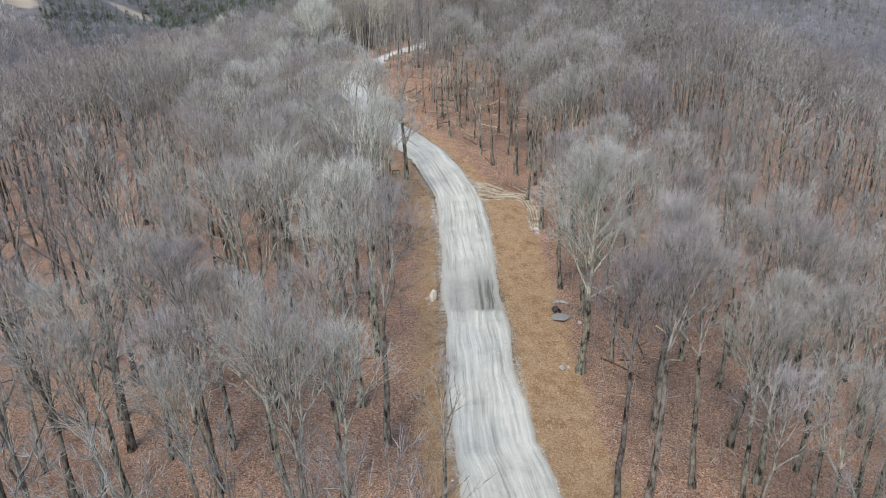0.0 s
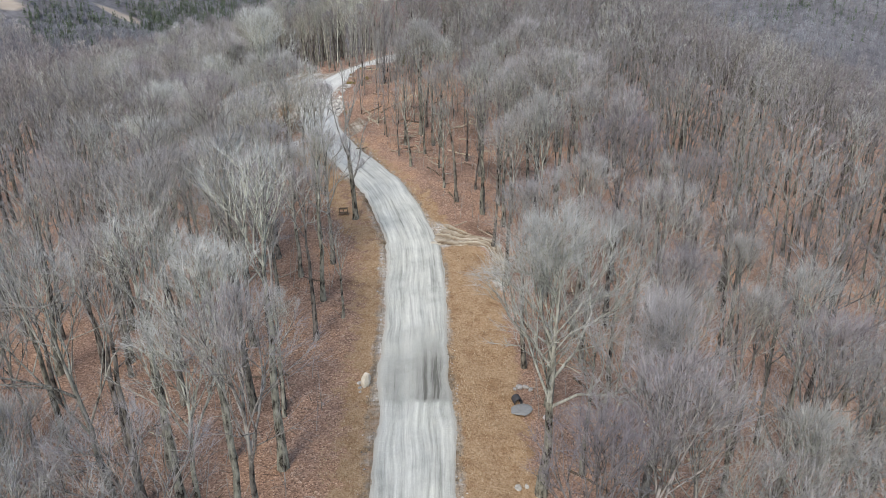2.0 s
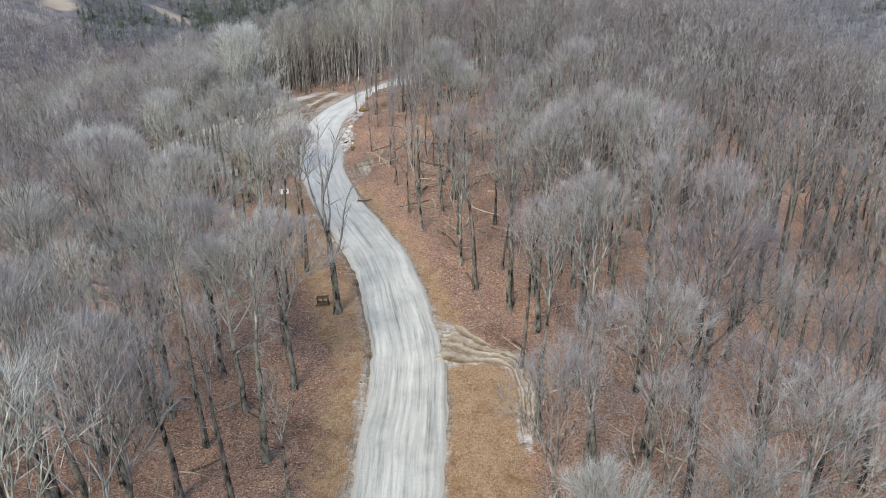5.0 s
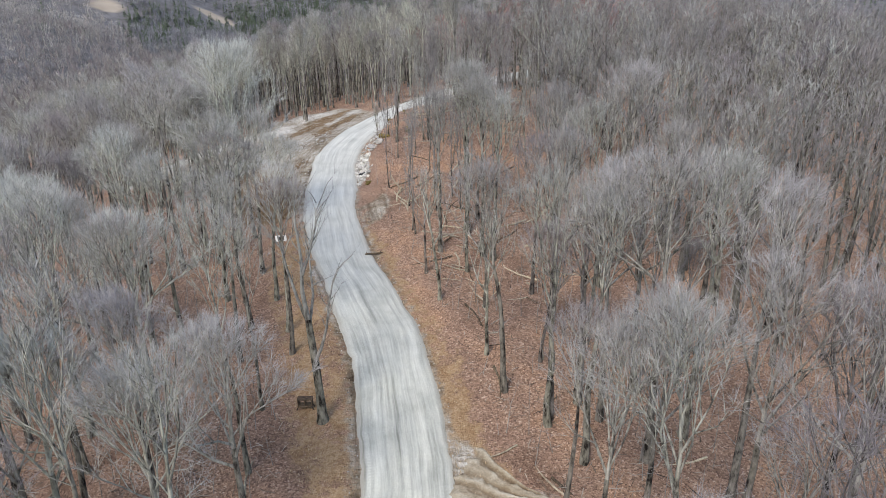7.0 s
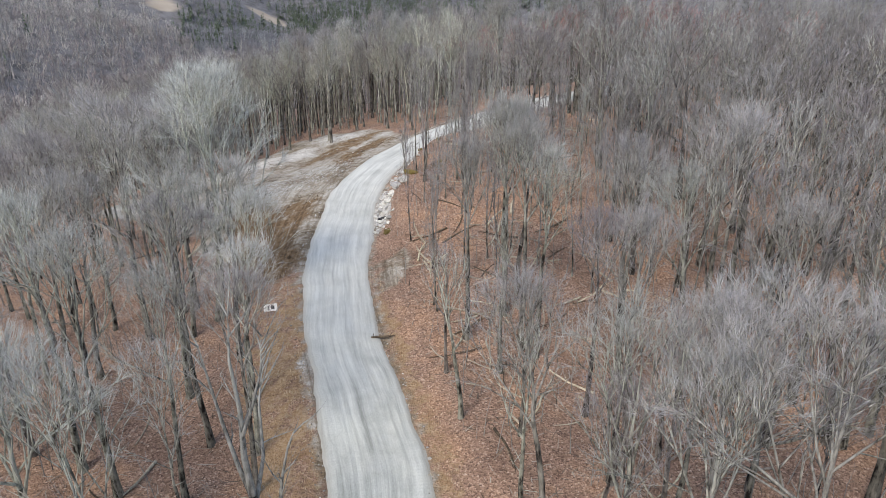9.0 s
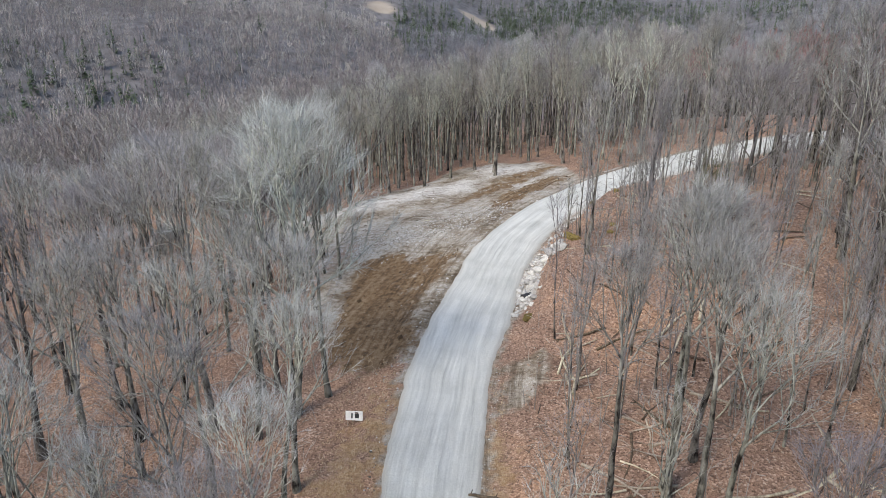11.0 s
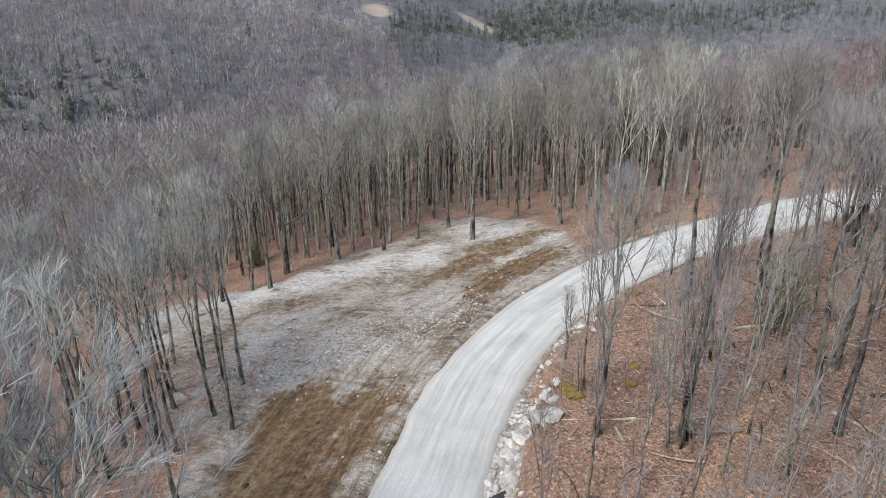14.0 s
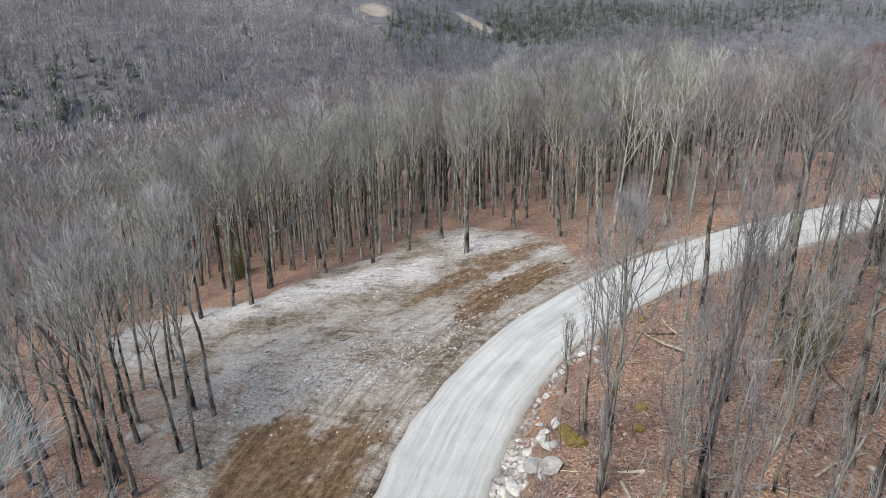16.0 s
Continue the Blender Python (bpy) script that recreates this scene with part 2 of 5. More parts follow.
def road_material():
    m, n, l, b = material("limestone_gravel", 0.9)
    uv = n.new("ShaderNodeUVMap").outputs["UV"]
    pos = n.new("ShaderNodeNewGeometry").outputs["Position"]
    drift = n.new("ShaderNodeVectorMath")
    drift.operation = "ADD"
    wander = n.new("ShaderNodeCombineXYZ")
    l.new(calc(n, l, "MULTIPLY", calc(n, l, "SUBTRACT", noise_tex(n, l, scaled(n, l, uv, (0.12, 0.1, 1)), 1.0, 2, 0.5), 0.5), 1.2), wander.inputs["X"])
    l.new(uv, drift.inputs[0])
    l.new(wander.outputs["Vector"], drift.inputs[1])
    bent = drift.outputs["Vector"]
    track = noise_tex(n, l, scaled(n, l, bent, (3.4, 0.13, 1)), 1.0, 8, 0.7)
    broad = noise_tex(n, l, scaled(n, l, bent, (1.0, 0.06, 1)), 1.0, 4, 0.6)
    stone = noise_tex(n, l, pos, 14.0, 4, 0.75)
    patch = noise_tex(n, l, pos, 0.5, 5, 0.6)
    col = ramp(n, l, calc(n, l, "ADD", calc(n, l, "MULTIPLY", track, 0.72), calc(n, l, "MULTIPLY", broad, 0.28)),
               [(0.34, (0.25, 0.255, 0.24)), (0.43, (0.44, 0.444, 0.42)), (0.5, (0.545, 0.548, 0.52)), (0.6, (0.68, 0.68, 0.648))])
    col = mix(n, l, 1.0, col, ramp(n, l, stone, [(0.3, (0.8, 0.8, 0.8)), (0.65, (1.1, 1.1, 1.1))]), "MULTIPLY")
    col = mix(n, l, 1.0, col, ramp(n, l, patch, [(0.3, (0.8, 0.81, 0.8)), (0.5, (1.0, 1.0, 1.0)), (0.66, (1.08, 1.08, 1.06))]), "MULTIPLY")
    ribs = n.new("ShaderNodeTexWave")
    ribs.wave_type, ribs.bands_direction = "BANDS", "Y"
    ribs.inputs["Scale"].default_value, ribs.inputs["Distortion"].default_value = 1.6, 1.2
    l.new(uv, ribs.inputs["Vector"])
    tyre = n.new("ShaderNodeAttribute")
    tyre.attribute_name = "tyre"
    tread = calc(n, l, "MULTIPLY", tyre.outputs["Fac"], ribs.outputs["Fac"])
    tread = calc(n, l, "MULTIPLY", tread, calc(n, l, "MULTIPLY", patch, 1.2))
    col = mix(n, l, calc(n, l, "MULTIPLY", tread, 0.28), col, (0.3, 0.305, 0.295))
    # older, muddier gravel before the bend, fresh stone after it
    fresh = n.new("ShaderNodeAttribute")
    fresh.attribute_name = "fresh"
    col = mix(n, l, calc(n, l, "MULTIPLY", fresh.outputs["Fac"], 0.35), col, (0.55, 0.553, 0.53))
    col = mix(n, l, 1.0, col, ramp(n, l, fresh.outputs["Fac"], [(0.0, (0.91, 0.925, 0.895)), (1.0, (0.975, 0.978, 0.965))]), "MULTIPLY")
    wet = n.new("ShaderNodeAttribute")
    wet.attribute_name = "wet"
    damp = calc(n, l, "ADD", calc(n, l, "MULTIPLY", track, 4.2), -1.35)
    w = calc(n, l, "MULTIPLY", wet.outputs["Fac"], calc(n, l, "MAXIMUM", damp, 0.12), True)
    col = mix(n, l, w, col, (0.13, 0.13, 0.115))
    shoulder = n.new("ShaderNodeAttribute")
    shoulder.attribute_name = "shoulder"
    s = calc(n, l, "MULTIPLY", shoulder.outputs["Fac"], calc(n, l, "MULTIPLY", patch, 1.5), True)
    col = mix(n, l, s, col, (0.36, 0.33, 0.28))
    l.new(col, b.inputs["Base Color"])
    bump(n, l, b, calc(n, l, "ADD", stone, calc(n, l, "MULTIPLY", track, 1.5)), 0.5, 0.05)
    return m


def rock_material(name, dark, pale):
    m, n, l, b = material(name, 0.85)
    pos = n.new("ShaderNodeNewGeometry").outputs["Position"]
    f = noise_tex(n, l, pos, 3.0, 8, 0.7)
    col = ramp(n, l, f, [(0.3, dark), (0.6, pale)])
    r = n.new("ShaderNodeObjectInfo").outputs["Random"]
    col = mix(n, l, 1.0, col, ramp(n, l, r, [(0, (0.75, 0.75, 0.76)), (1, (1.1, 1.08, 1.04))]), "MULTIPLY")
    l.new(col, b.inputs["Base Color"])
    bump(n, l, b, f, 0.7, 0.06)
    return m


def track_material():
    m, n, l, b = material("rutted_silt", 0.95)
    pos = n.new("ShaderNodeNewGeometry").outputs["Position"]
    rut = n.new("ShaderNodeAttribute")
    rut.attribute_name = "rut"
    f = calc(n, l, "ADD", rut.outputs["Fac"], calc(n, l, "MULTIPLY", calc(n, l, "SUBTRACT", noise_tex(n, l, pos, 1.6, 7, 0.7), 0.5), 1.1))
    col = ramp(n, l, f, [(0.05, (0.13, 0.09, 0.055)), (0.35, (0.25, 0.195, 0.135)), (0.6, (0.37, 0.32, 0.245)), (0.95, (0.52, 0.475, 0.395))])
    fine = noise_tex(n, l, pos, 11.0, 5, 0.75)
    col = mix(n, l, 1.0, col, ramp(n, l, fine, [(0.32, (0.7, 0.69, 0.67)), (0.66, (1.15, 1.15, 1.15))]), "MULTIPLY")
    l.new(col, b.inputs["Base Color"])
    bump(n, l, b, fine, 0.6, 0.05)
    return m


GROUND, ROAD, TRACK = ground_material(), road_material(), track_material()
ROCK = rock_material("pale_limestone", (0.2, 0.195, 0.18), (0.52, 0.505, 0.475))
CHALK = rock_material("chalky_rock", (0.3, 0.295, 0.28), (0.7, 0.69, 0.66))
CREAM = rock_material("cream_sandstone", (0.6, 0.53, 0.4), (0.85, 0.79, 0.66))
MOSS = rock_material("ochre_moss", (0.08, 0.06, 0.018), (0.24, 0.182, 0.062))
CONIFER = rock_material("conifer_needles", (0.06, 0.085, 0.055), (0.15, 0.185, 0.12))
SHRUB = rock_material("evergreen_leaves", (0.09, 0.1, 0.04), (0.25, 0.245, 0.11))
DARK_WOOD = bark("dark_firewood", (0.05, 0.04, 0.03), (0.16, 0.12, 0.085), 0.5, vary="loose")


def plain(name, colour, rough=0.6):
    m, n, l, b = material(name, rough)
    f = noise_tex(n, l, n.new("ShaderNodeNewGeometry").outputs["Position"], 6.0, 5)
    l.new(mix(n, l, 1.0, colour, ramp(n, l, f, [(0.3, (0.85, 0.85, 0.85)), (0.7, (1.05, 1.05, 1.05))]), "MULTIPLY"), b.inputs["Base Color"])
    return m


WHITE, INK, CONCRETE = plain("white_sign_board", (0.8, 0.8, 0.78), 0.4), plain("dark_print", (0.05, 0.05, 0.055)), plain("grey_concrete", (0.25, 0.255, 0.25), 0.9)

# ---- the lie of the land ----
SLOPE = [7.975, 7.663, -1.156, -2.171, 0.011, 4.361, 7.118, -0.619, -2.193, -9.085, 0.687, -1.502, -5.133, 0.356, 0.129]
ROAD_LINE = [(6.5, -60), (5.6, -20), (4.9, 10), (4.0, 30), (3.2, 36), (2.8, 43), (2.5, 52), (2.2, 62), (1.7, 71.8), (0.4, 77.7), (-1.3, 83.2), (-3.8, 89), (-7.7, 96.3),
             (-10.1, 101.5), (-12.0, 106.6), (-13.6, 113), (-15.0, 119), (-15.6, 125), (-15.0, 131.6), (-12.4, 138.2), (-8.9, 143.8), (-4.7, 148.5), (-0.8, 152.4), (3.2, 155.8),
             (7.5, 159.2), (11, 163), (13, 168)]
HALF = 2.6


def smooth(a, b, v):
    k = np.clip((np.asarray(v, float) - a) / (b - a), 0, 1)
    return k * k * (3 - 2 * k)


def spline(points, step=0.5):
    """A smooth line through the points (Catmull-Rom)."""
    p = np.array(points, float)
    p = np.vstack([2 * p[0] - p[1], p, 2 * p[-1] - p[-2]])
    out = []
    for a, b, c, d in zip(p, p[1:], p[2:], p[3:]):
        k = np.linspace(0, 1, max(2, int(np.linalg.norm(c - b) / step)), endpoint=False)[:, None]
        out.append(0.5 * (2 * b + (c - a) * k + (2 * a - 5 * b + 4 * c - d) * k ** 2 + (3 * b - a - 3 * c + d) * k ** 3))
    return np.vstack(out + [p[-2:-1]])


LINE = spline(ROAD_LINE)
LINE_AHEAD = np.gradient(LINE, axis=0)
LINE_AHEAD /= np.linalg.norm(LINE_AHEAD, axis=1)[:, None]


def near_road(x, y):
    """For each place: the nearest point's number on the road line and the offset from it, right of it positive."""
    x, y = np.ravel(np.asarray(x, float)), np.ravel(np.asarray(y, float))
    index, off = np.zeros(len(x), int), np.zeros(len(x))
    for i in range(0, len(x), 4000):
        dx, dy = x[i:i + 4000, None] - LINE[:, 0], y[i:i + 4000, None] - LINE[:, 1]
        d = dx * dx + dy * dy
        k = d.argmin(1)
        r = np.arange(len(k))
        side = np.sign(LINE_AHEAD[k, 1] * dx[r, k] - LINE_AHEAD[k, 0] * dy[r, k])
        index[i:i + 4000], off[i:i + 4000] = k, np.sqrt(d[r, k]) * side
    return index, off


def hills(x, y):
    """The ridge falling away to a valley, and the hillsides across it."""
    r, az = np.hypot(x + 5, y - 100), np.degrees(np.arctan2(x + 5, y - 100))
    west = smooth(22, 36, -az) * smooth(330, 480, r)
    reach = r + 180 * west
    z = np.interp(reach, [0, 100, 150, 200, 260, 330, 520, 700, 780, 880, 950, 1200, 1500], [8, 1, -5, -15, -31, -50, -47, -34, -25, -2, 7, 20, 26])
    z = z + 5 * smooth(-24, 2, az) * (1 - smooth(130, 300, r)) - 5 * smooth(35, 60, -az) * (1 - smooth(160, 280, r)) - 11 * smooth(20, 60, az) * smooth(90, 130, r) * (1 - smooth(240, 330, r))
    # the steep hill to the west
    z = z + 40 * smooth(32, 58, -az) * smooth(300, 470, r) * (1 - smooth(100, 150, -az)) + 160 * smooth(1500, 4500, r)
    # gullies
    z = z + smooth(330, 500, r) * (4 * np.sin(az / 2.3 + r / 90) + 5 * np.sin(az / 5.1 - r / 140 + 1) + 2.5 * np.sin(x / 31 - y / 43))
    return z


def open_land(x, y):
    u, v = (x + 5) / 60, (y - 100) / 60
    terms = [(i, j) for i in range(5) for j in range(5) if i + j <= 4]
    z = sum(c * u ** i * v ** j for c, (i, j) in zip(SLOPE, terms))
    k = smooth(66, 135, np.hypot(x + 5, (y - 100) / 1.1))
    return np.clip(z, -60, 30) * (1 - k) + hills(x, y) * k


LINE_Z = np.convolve(np.pad(open_land(LINE[:, 0], LINE[:, 1]), 6, mode="edge"), np.ones(13) / 13, "valid")


def inside(poly, x, y):
    """Signed distance to a closed outline, inside positive."""
    p = spline(list(poly) + [poly[0]], 1.0)
    d = np.full(x.shape, 1e9)
    hit = np.zeros(x.shape, bool)
    for (ax, ay), (bx, by) in zip(p, np.roll(p, -1, 0)):
        ex, ey = bx - ax, by - ay
        t = np.clip(((x - ax) * ex + (y - ay) * ey) / (ex * ex + ey * ey + 1e-9), 0, 1)
        d = np.minimum(d, np.hypot(x - ax - t * ex, y - ay - t * ey))
        if ay != by:
            hit ^= ((ay > y) != (by > y)) & (x < (bx - ax) * (y - ay) / (by - ay) + ax)
    return np.where(hit, d, -d)


RIDGE = [(-19.6, 128.6), (-18.7, 131.5), (-17.2, 136.0), (-15.6, 139.6), (-16.6, 140.4), (-18.4, 137.0), (-19.9, 132.5), (-20.4, 129.5)]


def height(x, y, bumps=True):
    x, y = np.atleast_1d(np.asarray(x, float)), np.atleast_1d(np.asarray(y, float))
    k, off = near_road(x, y)
    k, off = k.reshape(x.shape), off.reshape(x.shape)
    z = open_land(x, y)
    # the cut bank on the uphill side of the bend
    z = z + 2.0 * smooth(2.7, 5.5, off) * (1 - smooth(12, 30, off)) * smooth(108, 118, y) * (1 - smooth(130, 142, y))
    # a low ridge of pushed-up soil along the clearing's road side
    ridge = inside(RIDGE, x, y) if np.any((np.abs(x + 18) < 8) & (np.abs(y - 135) < 12)) else np.full(x.shape, -9.0)
    z = z + 0.55 * smooth(-0.9, 0.9, ridge) * (0.75 + 0.35 * np.sin(y * 2.1 + 1.3 * np.sin(x * 1.7)))
    if bumps:
        z = z + 0.12 * np.sin(x * 1.1 + 2 * np.sin(y * 0.37)) * np.sin(y * 0.9 + x * 0.21) + 0.25 * np.sin(x * 0.23 + 1) * np.sin(y * 0.31)
    flat = LINE_Z[k] - 0.06
    w = smooth(HALF + 0.1, HALF + 2.6, np.abs(off))
    return flat * (1 - w) + z * w


def ground_z(x, y):
    return float(height(np.array([x]), np.array([y]))[0])


CLEARING = [(-13, 101), (-18, 101.5), (-24, 106), (-29, 112), (-34, 116), (-42, 122), (-50, 128), (-46, 133), (-41, 135.5), (-39, 142), (-36, 146), (-35, 151), (-31, 152.5), (-22, 148.5), (-16, 142), (-15, 130), (-14, 115)]
TURNED = [(-27.5, 118.8), (-25.4, 121.2), (-22.3, 119.6), (-20.6, 115.5), (-17.8, 111), (-15, 107.5), (-16, 104.5), (-20, 104.8), (-23, 110)]
BERM = [(-19, 129), (-18.2, 135), (-15.8, 140), (-18.5, 143), (-23, 136)]
DRAGGED = [(-27, 133), (-25, 136), (-21, 141), (-19, 147), (-23, 146.5), (-27, 139)]
STRIP = [(-23.2, 121.3), (-18.6, 121), (-17.2, 112), (-14.6, 105.5), (-18.5, 106), (-22, 113.5)]
LITTER = [(-28.6, 115), (-26.2, 110.5), (-22.6, 108.6), (-20.6, 105), (-18.5, 103), (-17, 99), (-32, 99), (-36, 113)]
WASH = [(-45.5, 130.5), (-39.5, 132.5), (-34, 136.5), (-28.5, 140.5), (-30, 144), (-36, 140), (-44, 133.5)]
WASH_END = [(-32, 151), (-24, 147.3), (-21, 144.6), (-27, 145.4)]
SPUR = [(4.5, 75.6), (6.5, 75), (9.8, 73.9), (10.5, 70), (9.9, 65.5), (8.9, 66.5), (9.0, 71), (7.5, 73), (4.2, 74)]
PILE = [(3.8, 72.2), (3.7, 78.0), (5.2, 76.2), (7.4, 74.8), (9.6, 73.8), (9.6, 72.4), (8.3, 72.7), (6, 72.9)]
APRON = [(-9, 108), (-6.8, 109.6), (-5.6, 105.6), (-7.4, 103.2)]


def clear_of_trees(x, y):
    """True where trees may stand."""
    k, off = near_road(x, y)
    yy = np.asarray(y, float)
    right = np.interp(yy, [0, 70, 78, 108, 150, 160], [8.2, 8.0, 5.2, 4.4, 3.6, 3.2])
    left = np.interp(yy, [0, 70, 80, 99, 106], [5.8, 5.8, 6.6, 6.4, 4.0])
    free = np.where(off > 0, off > right, -off > left)
    return free & (inside(CLEARING, np.asarray(x, float), yy) < -0.8)


def mesh_object(name, verts, faces, mats, parent=None, smooth_faces=False, mat_index=None):
    me = bpy.data.meshes.new(name)
    me.from_pydata(verts, [], faces)
    for m in mats:
        me.materials.append(m)
    if mat_index is not None:
        me.polygons.foreach_set("material_index", np.asarray(mat_index, np.int32))
    if smooth_faces:
        me.polygons.foreach_set("use_smooth", np.ones(len(me.polygons), bool))
    ob = new(name, me)
    ob.parent = parent
    return ob


def attribute(me, name, values):
    me.attributes.new(name, "FLOAT", "POINT").data.foreach_set("value", np.asarray(values, np.float32))


def build_ground():
    def lines(a, b, step, far, grow=1.16):
        out = list(np.arange(a, b + step, step))
        s = step
        while out[-1] < far:
            s *= grow
            out.append(out[-1] + s)
        s, front = step, []
        while (front[-1] if front else a) > -far:
            s *= grow
            front.append((front[-1] if front else a) - s)
        return np.array(front[::-1] + out)
    xs, ys = lines(-56, 26, 0.67, 4500, 1.13), lines(26, 160, 0.67, 4500, 1.13)
    # closer lines where the hill fields lie
    xs, ys = np.union1d(xs, np.arange(-430, -300, 5.0)), np.union1d(ys, np.arange(650, 830, 5.0))
    gx, gy = np.meshgrid(xs, ys)
    x, y = gx.ravel(), gy.ravel()
    z = height(x, y)
    nx, ny = len(xs), len(ys)
    i = np.arange(nx * ny).reshape(ny, nx)
    quads = np.stack([i[:-1, :-1], i[:-1, 1:], i[1:, 1:], i[1:, :-1]], -1).reshape(-1, 4)
    me = bpy.data.meshes.new("ground")
    me.from_pydata(np.stack([x, y, z], 1).tolist(), [], quads.tolist())
    me.polygons.foreach_set("use_smooth", np.ones(len(me.polygons), bool))
    me.materials.append(GROUND)
    k, off = near_road(x, y)
    right = np.interp(y, [0, 66, 73, 78, 100, 108, 112], [7.6, 7.6, 7.2, 4.6, 4.4, 3.6, 3.0])
    left = np.interp(y, [0, 60, 72, 80, 96, 104], [5.6, 5.2, 5.6, 7.5, 6.5, 4.0])
    side = np.where(off > 0, right, left)
    grass = 1 - smooth(side - 2.2, side + 1.8, np.abs(off))
    grass *= np.where(off > 0, 1.0, 0.72 - 0.14 * smooth(66, 78, y))
    grass *= (1 - smooth(100, 112, y)) * (1 - 0.38 * smooth(77, 88, y) * (off > 0))
    silt = np.maximum.reduce([smooth(-2.0, 1.6, inside(CLEARING, x, y)) * (1 - 0.5 * smooth(-26, -31, x) * smooth(127, 122, y)), 0.9 * smooth(-0.9, 0.9, inside(SPUR, x, y)), 0.9 * smooth(-0.6, 0.6, inside(PILE, x, y)), 0.66 * smooth(-0.8, 0.8, inside(APRON, x, y)),
                              0.6 * (1 - smooth(2.8, 3.7, np.abs(off)))])
    bank = (off > 0) * (1 - smooth(3.3, 4.8, off + 1.5 * smooth(121.5, 123, y))) * smooth(112, 115, y) * (1 - smooth(128, 133, y))
    silt = np.maximum(silt, bank)
    silt = silt * (1 - 0.85 * smooth(-1.5, 1.5, inside(LITTER, x, y))) * (1 - 0.7 * smooth(108, 104.5, y) * (off < -2.7) * (x < -10))
    soil = np.maximum.reduce([0.9 * smooth(-2.4, 2.0, inside(TURNED, x, y)), 0.74 * smooth(-1.5, 1.5, inside(BERM, x, y)), 0.64 * smooth(-1.5, 1.5, inside(DRAGGED, x, y)), 0.66 * smooth(-1.4, 1.4, inside(STRIP, x, y))])
    col = me.color_attributes.new("zone", "FLOAT_COLOR", "POINT")
    col.data.foreach_set("color", np.stack([grass, silt, soil, np.ones_like(x)], 1).astype(np.float32).ravel())
    far = np.zeros_like(x)
    for cx, cy, rx, ry, turn in FIELDS:
        c, s = math.cos(radians(turn)), math.sin(radians(turn))
        u, v = (x - cx) * c + (y - cy) * s, -(x - cx) * s + (y - cy) * c
        far = np.maximum(far, 1 - smooth(0.8, 1.1, np.hypot(u / rx, v / ry)))
    run = np.concatenate([[0], np.cumsum(np.linalg.norm(np.diff(LINE, axis=0), axis=1))])
    attribute(me, "aside", np.clip(off, -60, 60))
    attribute(me, "along", run[k])
    attribute(me, "field", far)
    attribute(me, "pale", 0.75 * bank * (y < 122.5) + np.maximum(smooth(-2.0, 1.2, inside(WASH, x, y)), smooth(-1.5, 1.0, inside(WASH_END, x, y))) + 0.65 * np.maximum.reduce([smooth(-0.7, 0.7, inside(SPUR, x, y)), smooth(-0.6, 0.6, inside(PILE, x, y)), 0.12 * smooth(-0.7, 0.7, inside(APRON, x, y))]))
    attribute(me, "brush", smooth(95, 190, np.hypot(x + 5, y - 100)))
    return tagged(new("ground", me), "woodland ground covered with rust-brown fallen leaves and straw-coloured grass", "ground", kind="structure")


def build_road():
    across = np.linspace(-HALF, HALF, 25)
    keep = (LINE[:, 1] > -58)
    line, ahead, lz = LINE[keep], LINE_AHEAD[keep], LINE_Z[keep]
    rng = np.random.default_rng(4)
    wob = np.convolve(rng.normal(0, 1, len(line) + 8), np.ones(9) / 9, "valid") * 0.35
    wob2 = np.convolve(rng.normal(0, 1, len(line) + 8), np.ones(9) / 9, "valid") * 0.35
    verts, uv, wet, shoulder = [], [], [], []
    along = np.concatenate([[0], np.cumsum(np.linalg.norm(np.diff(line, axis=0), axis=1))])
    for i, (p, a) in enumerate(zip(line, ahead)):
        for q in across:
            grow = 1 + (wob[i] if q > 0 else wob2[i]) * abs(q) / HALF / HALF
            o = q * grow * (1 + 0.13 * float(smooth(46, 34, p[1]))) + 0.11
            rut = -0.045 * (math.exp(-((abs(q) - 0.85) / 0.28) ** 2))
            crown = 0.09 * (1 - (q / HALF) ** 2)
            edge = -0.16 * max(0, (abs(q) - HALF + 0.45) / 0.45) ** 2
            x, y = p[0] + a[1] * o, p[1] - a[0] * o
            verts.append((x, y, lz[i] + 0.02 + crown + rut + edge))
            uv.append((q, along[i]))
            wet.append(float((smooth(51.0, 51.5, y + 0.15 * math.sin(q * 3)) * (1 - smooth(53.5, 61.0, y))) * (0.45 + 0.55 * smooth(-0.3, 0.9, q))) * float(1 - 0.6 * smooth(1.7, 2.3, abs(q))))
            shoulder.append(float(smooth(HALF - 0.55, HALF, abs(q))))
    n = len(across)
    faces = [(i * n + j, i * n + j + 1, (i + 1) * n + j + 1, (i + 1) * n + j) for i in range(len(line) - 1) for j in range(n - 1)]
    ob = mesh_object("road", verts, [f[::-1] for f in faces], [ROAD], smooth_faces=True)
    me = ob.data
    layer = me.uv_layers.new(name="UVMap")
    loops = np.zeros(len(me.loops), np.int32)
    me.loops.foreach_get("vertex_index", loops)
    layer.data.foreach_set("uv", np.array(uv, np.float32)[loops].ravel())
    attribute(me, "wet", wet)
    attribute(me, "tyre", [math.exp(-((abs(q) - 1.95) / 0.25) ** 2) + 0.5 * math.exp(-((abs(q) - 0.85) / 0.2) ** 2) for q, _ in uv])
    attribute(me, "shoulder", shoulder)
    attribute(me, "fresh", smooth(78, 108, np.array([v[1] for v in verts])))
    return tagged(ob, "pale grey gravel road with lengthwise tyre tracks", "road", kind="structure")


FIELDS = [(-396, 681, 15, 15, 40), (-340, 789, 22, 11, 16)]
build_ground()
build_road()


